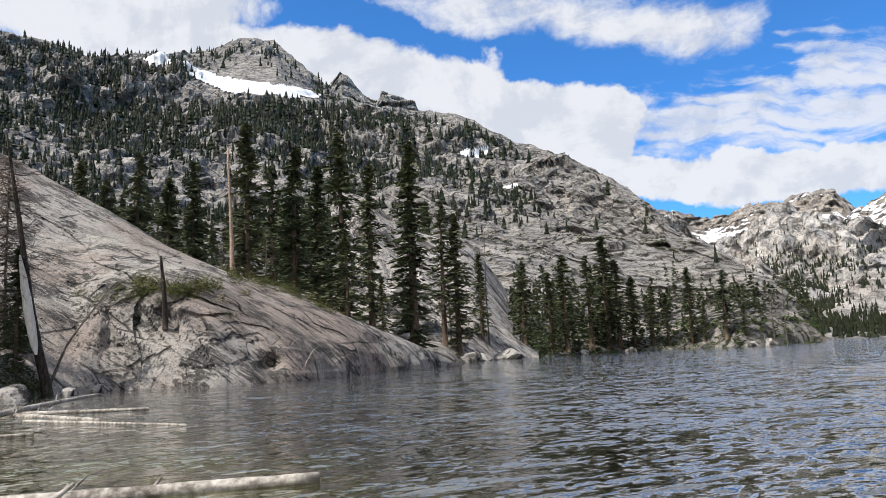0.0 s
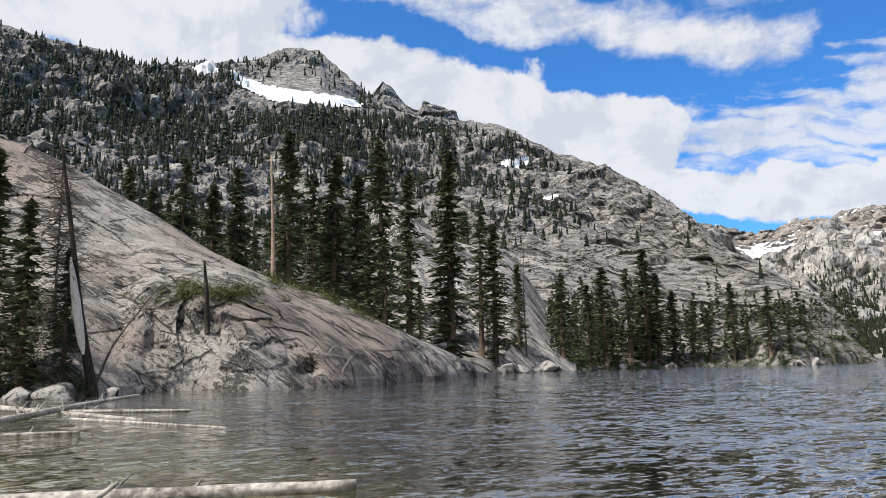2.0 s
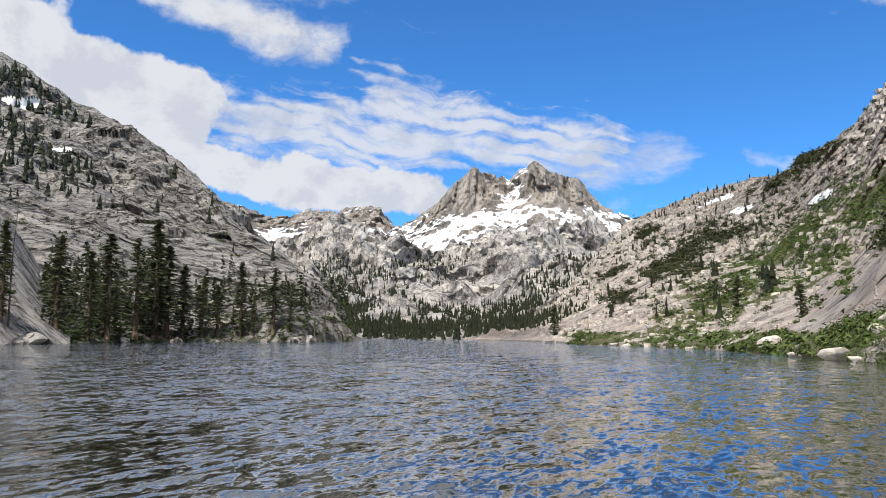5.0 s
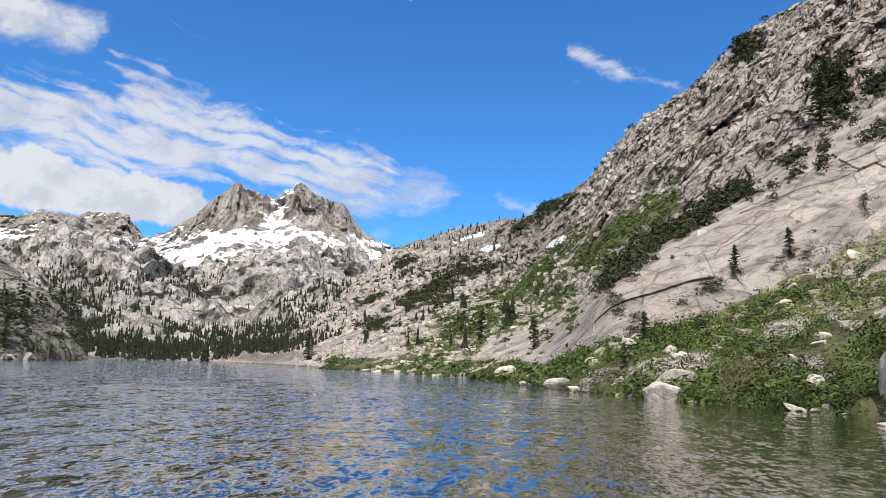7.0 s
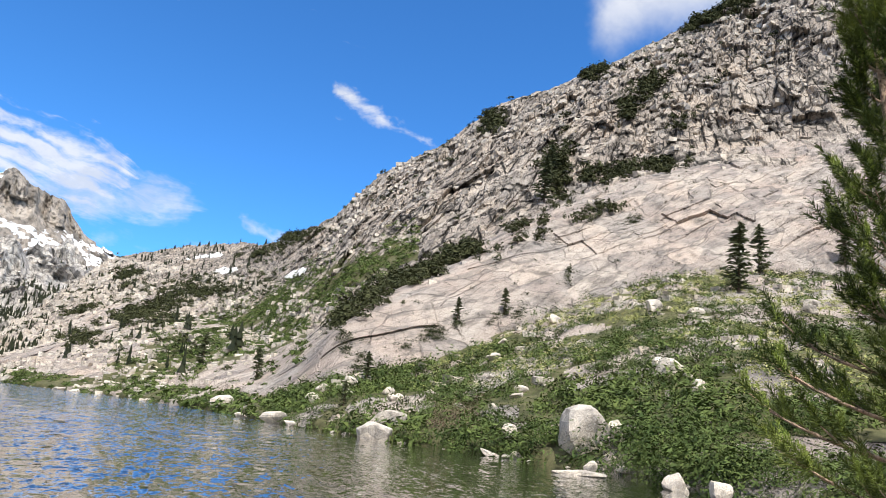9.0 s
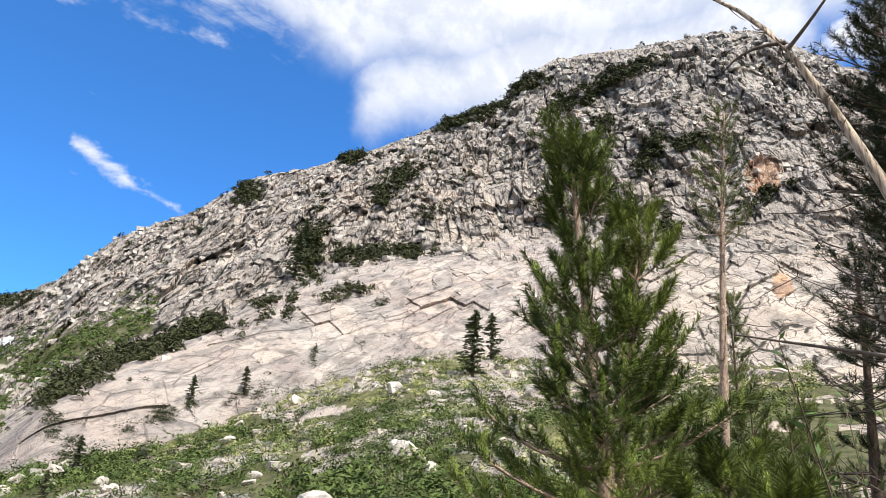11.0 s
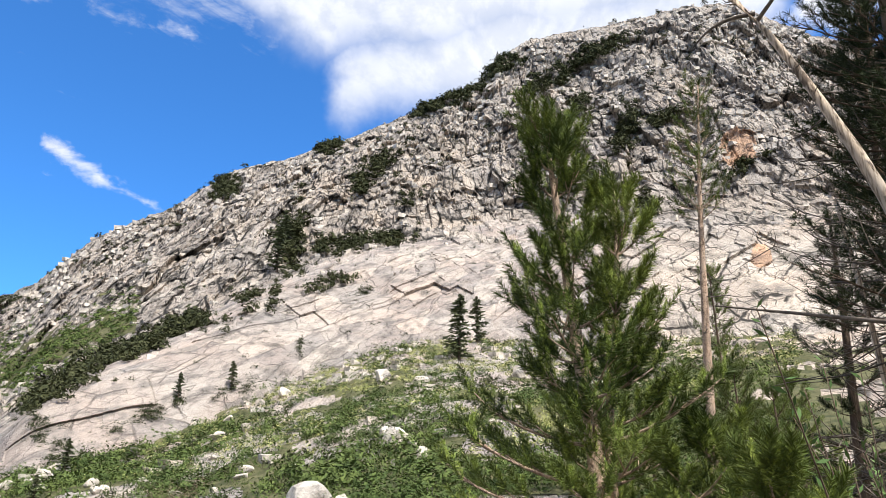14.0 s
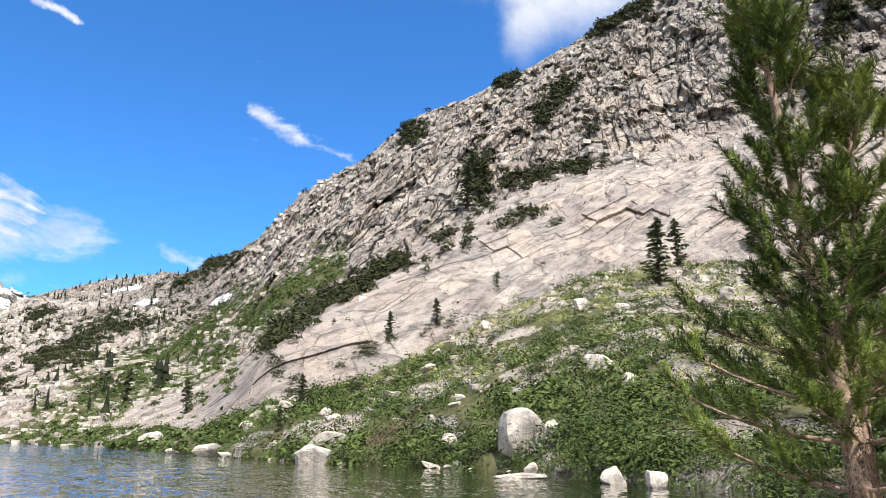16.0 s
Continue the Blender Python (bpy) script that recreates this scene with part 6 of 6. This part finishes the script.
# the tall pair at the edge of the wood
pine("pine_tree", "tall old pine with a thick flaky orange trunk", [(4.9, -7.1, 0.3), (5.42, -6.55, 4.2), (5.77, -6.2, 6.9), (6.1, -5.9, 9.4), (6.9, -5.4, 14.5)], 0.36, 9.6,
     lambda f: 1.7, gen, COARSE, 0.8, 3, 1.0, BARK_PALE, False, 6, 34, 0.2, 0.8)
standing_dead("dead_tree", "bark-stripped silver trunk beside the old pine", [(6.55, -6.85, 0.3), (6.58, -6.81, 4.9), (6.6, -6.79, 6.2), (6.64, -6.72, 8.4)], 0.17, 0.06, 16, 0.7, DEADWOOD, 0.3)
bent = standing_dead("dead_tree", "bleached dead trunk arching over the clearing", [(7.25, -6.86, 0.4), (7.3, -6.78, 2.4), (7.41, -6.65, 3.84), (7.54, -6.5, 4.87), (7.69, -6.32, 5.81), (7.9, -6.03, 6.74), (8.19, -5.8, 7.88), (8.59, -5.55, 8.97), (9.04, -5.16, 9.75), (9.46, -4.55, 10.36)],
                     0.125, 0.014, 18, 0.55, DEADWOOD, 0.3)
for way_ in ([(8.5, -5.72, 8.45), (8.26, -5.86, 8.65), (7.84, -5.98, 8.87), (7.31, -6.07, 9.16)], [(8.45, -5.69, 8.55), (8.6, -5.42, 8.59), (8.82, -5.14, 8.52), (9.04, -4.98, 8.33)]):
    part("dead_branch", *tube(spline(way_, 9) - np.array(bent.matrix_basis.translation), np.linspace(0.035, 0.010, 9), 6), DARKWOOD, bent, "dark bare branch")
standing_dead("dead_tree", "thin leaning dead sapling", [(10.6, -8.3, 0.5), (10.66, -8.19, 4.3), (10.76, -8.06, 6.7)], 0.065, 0.03, 26, 1.3, DEADWOOD, 0.15)
log((7.47, -6.58, 3.66), (9.19, -4.88, 4.32), 0.035, 0.010, 5, "long dead branch caught between the trunks", DARKWOOD, "dead_branch")

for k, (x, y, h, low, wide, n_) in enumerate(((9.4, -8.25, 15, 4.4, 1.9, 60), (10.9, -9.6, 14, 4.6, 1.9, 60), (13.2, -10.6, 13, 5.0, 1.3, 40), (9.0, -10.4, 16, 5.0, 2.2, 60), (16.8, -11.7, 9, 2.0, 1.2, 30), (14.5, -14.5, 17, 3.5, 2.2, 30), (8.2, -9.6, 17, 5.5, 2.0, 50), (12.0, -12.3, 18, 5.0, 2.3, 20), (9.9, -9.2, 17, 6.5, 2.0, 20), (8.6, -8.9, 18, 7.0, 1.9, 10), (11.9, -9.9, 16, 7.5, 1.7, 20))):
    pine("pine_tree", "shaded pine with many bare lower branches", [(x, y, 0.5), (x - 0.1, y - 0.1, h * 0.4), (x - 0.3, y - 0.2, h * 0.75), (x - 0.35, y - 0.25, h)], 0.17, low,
         lambda f: wide * (1.05 - 0.75 * f), gen, COARSE, 0.66, 4.2, 1.3, BARK_PALE if k % 2 else BARK, False, 4, n_ + 30, 0.30, leaf=NEEDLE_SHADED)

# slender lodgepole and young pines on the flat behind
pine("pine_tree", "slender lodgepole pine with a bare orange trunk", [(25.65, -12.2, 0.8), (25.5, -12.5, 6), (25.3, -12.95, 13.4), (25.05, -13.4, 18.6)], 0.21, 12.5,
     lambda f: 1.25 * (1.9 - 1.5 * f), gen, COARSE, 0.55, 4, 1.3, BARK_PALE, False, 3, 26, 0.22)
for x, y, h in ((26.5, -13.6, 11.0), (23.0, -13.5, 5.5), (24.5, -15.0, 6.0), (29, -11.5, 6.0), (21.0, -11.2, 5.5), (27.0, -16.5, 7.0)):
    pine("pine_tree", "young dark pine on the flat below the wall", [(x, y, 0.7), (x, y, h * 0.5), (x + 0.1, y, h)], 0.10, 1.4,
         lambda f: 1.7 * (1.05 - f) + 0.15, gen, COARSE, 0.55, 4, 1.4, BARK, False, 3, 0, 0.34)


# young pines standing on the eastern slope
def slope_pines():
    t_, c_ = fir(gen, 8.0, 1.9, 0.08, 0.9, 0.05)
    ob = thing("pine_tree", "small dark pine rooted in the granite slope", "pine tree", "slope pines")
    part("trunk", *t_, BARK, ob)
    part("crown", *c_, NEEDLE_MID, ob, smooth=False)
    for k, (a, e, h) in enumerate(((69.0, 2.0, 3.6), (97.0, 11.2, 9.0), (98.4, 12.6, 8.0), (79.3, 8.4, 4.0), (75.6, 7.6, 3.6), (81.8, 17.6, 12.0), (82.2, 19.5, 10.0), (60.6, 1.5, 5.0), (67.5, 0.2, 2.4), (56.5, 2.2, 7.0), (43.0, 0.1, 12.0), (104, 13, 8))):
        p = wall.spot(a, e)
        m = pose(p[0], p[1], p[2] - 0.3, 0, 0, 90 * k) @ Matrix.Diagonal((h / 7, h / 7, h / 8, 1))
        if k == 0:
            ob.matrix_basis = m
        else:
            copy_at(ob, m)


slope_pines()


# leafy willow shoots in the foreground
def willow(x, y, z, h, stems):
    ob = thing("willow_shrub", "leafy green willow shoots rising beside the pines", "shrub", "", Matrix.Translation((x, y, z)))
    for _ in range(stems):
        d = np.array([gen.randn() * 0.25, gen.randn() * 0.25, 1.0])
        p = d * h * (0.7 + 0.4 * gen.rand()) * np.linspace(0, 1, 8)[:, None]
        st = part("stem", *tube(p, np.linspace(0.010, 0.003, 8), 5), BARK, ob)
        V, F = [], []
        for s in np.linspace(0.25, 1, 30):
            c = p[0] + (p[-1] - p[0]) * s
            t = gen.randn(3) * 0.8 + [0, 0, 0.8]
            t /= np.linalg.norm(t)
            n_ = np.cross(t, gen.randn(3))
            n_ /= np.linalg.norm(n_)
            L = 0.06 + 0.04 * gen.rand()
            b = len(V)
            V += [c, c + t * L * 0.5 + n_ * L * 0.14, c + t * L, c + t * L * 0.5 - n_ * L * 0.14]
            F.append((b, b + 1, b + 2, b + 3))
        part("leaves", np.array(V), np.array(F), WILLOW, st, smooth=False)


for x, y, h in ((4.6, -3.5, 2.35), (4.5, -3.8, 2.2), (4.3, -4.5, 2.0), (4.9, -4.2, 2.3)):
    willow(x, y, 0.15, h, 9)
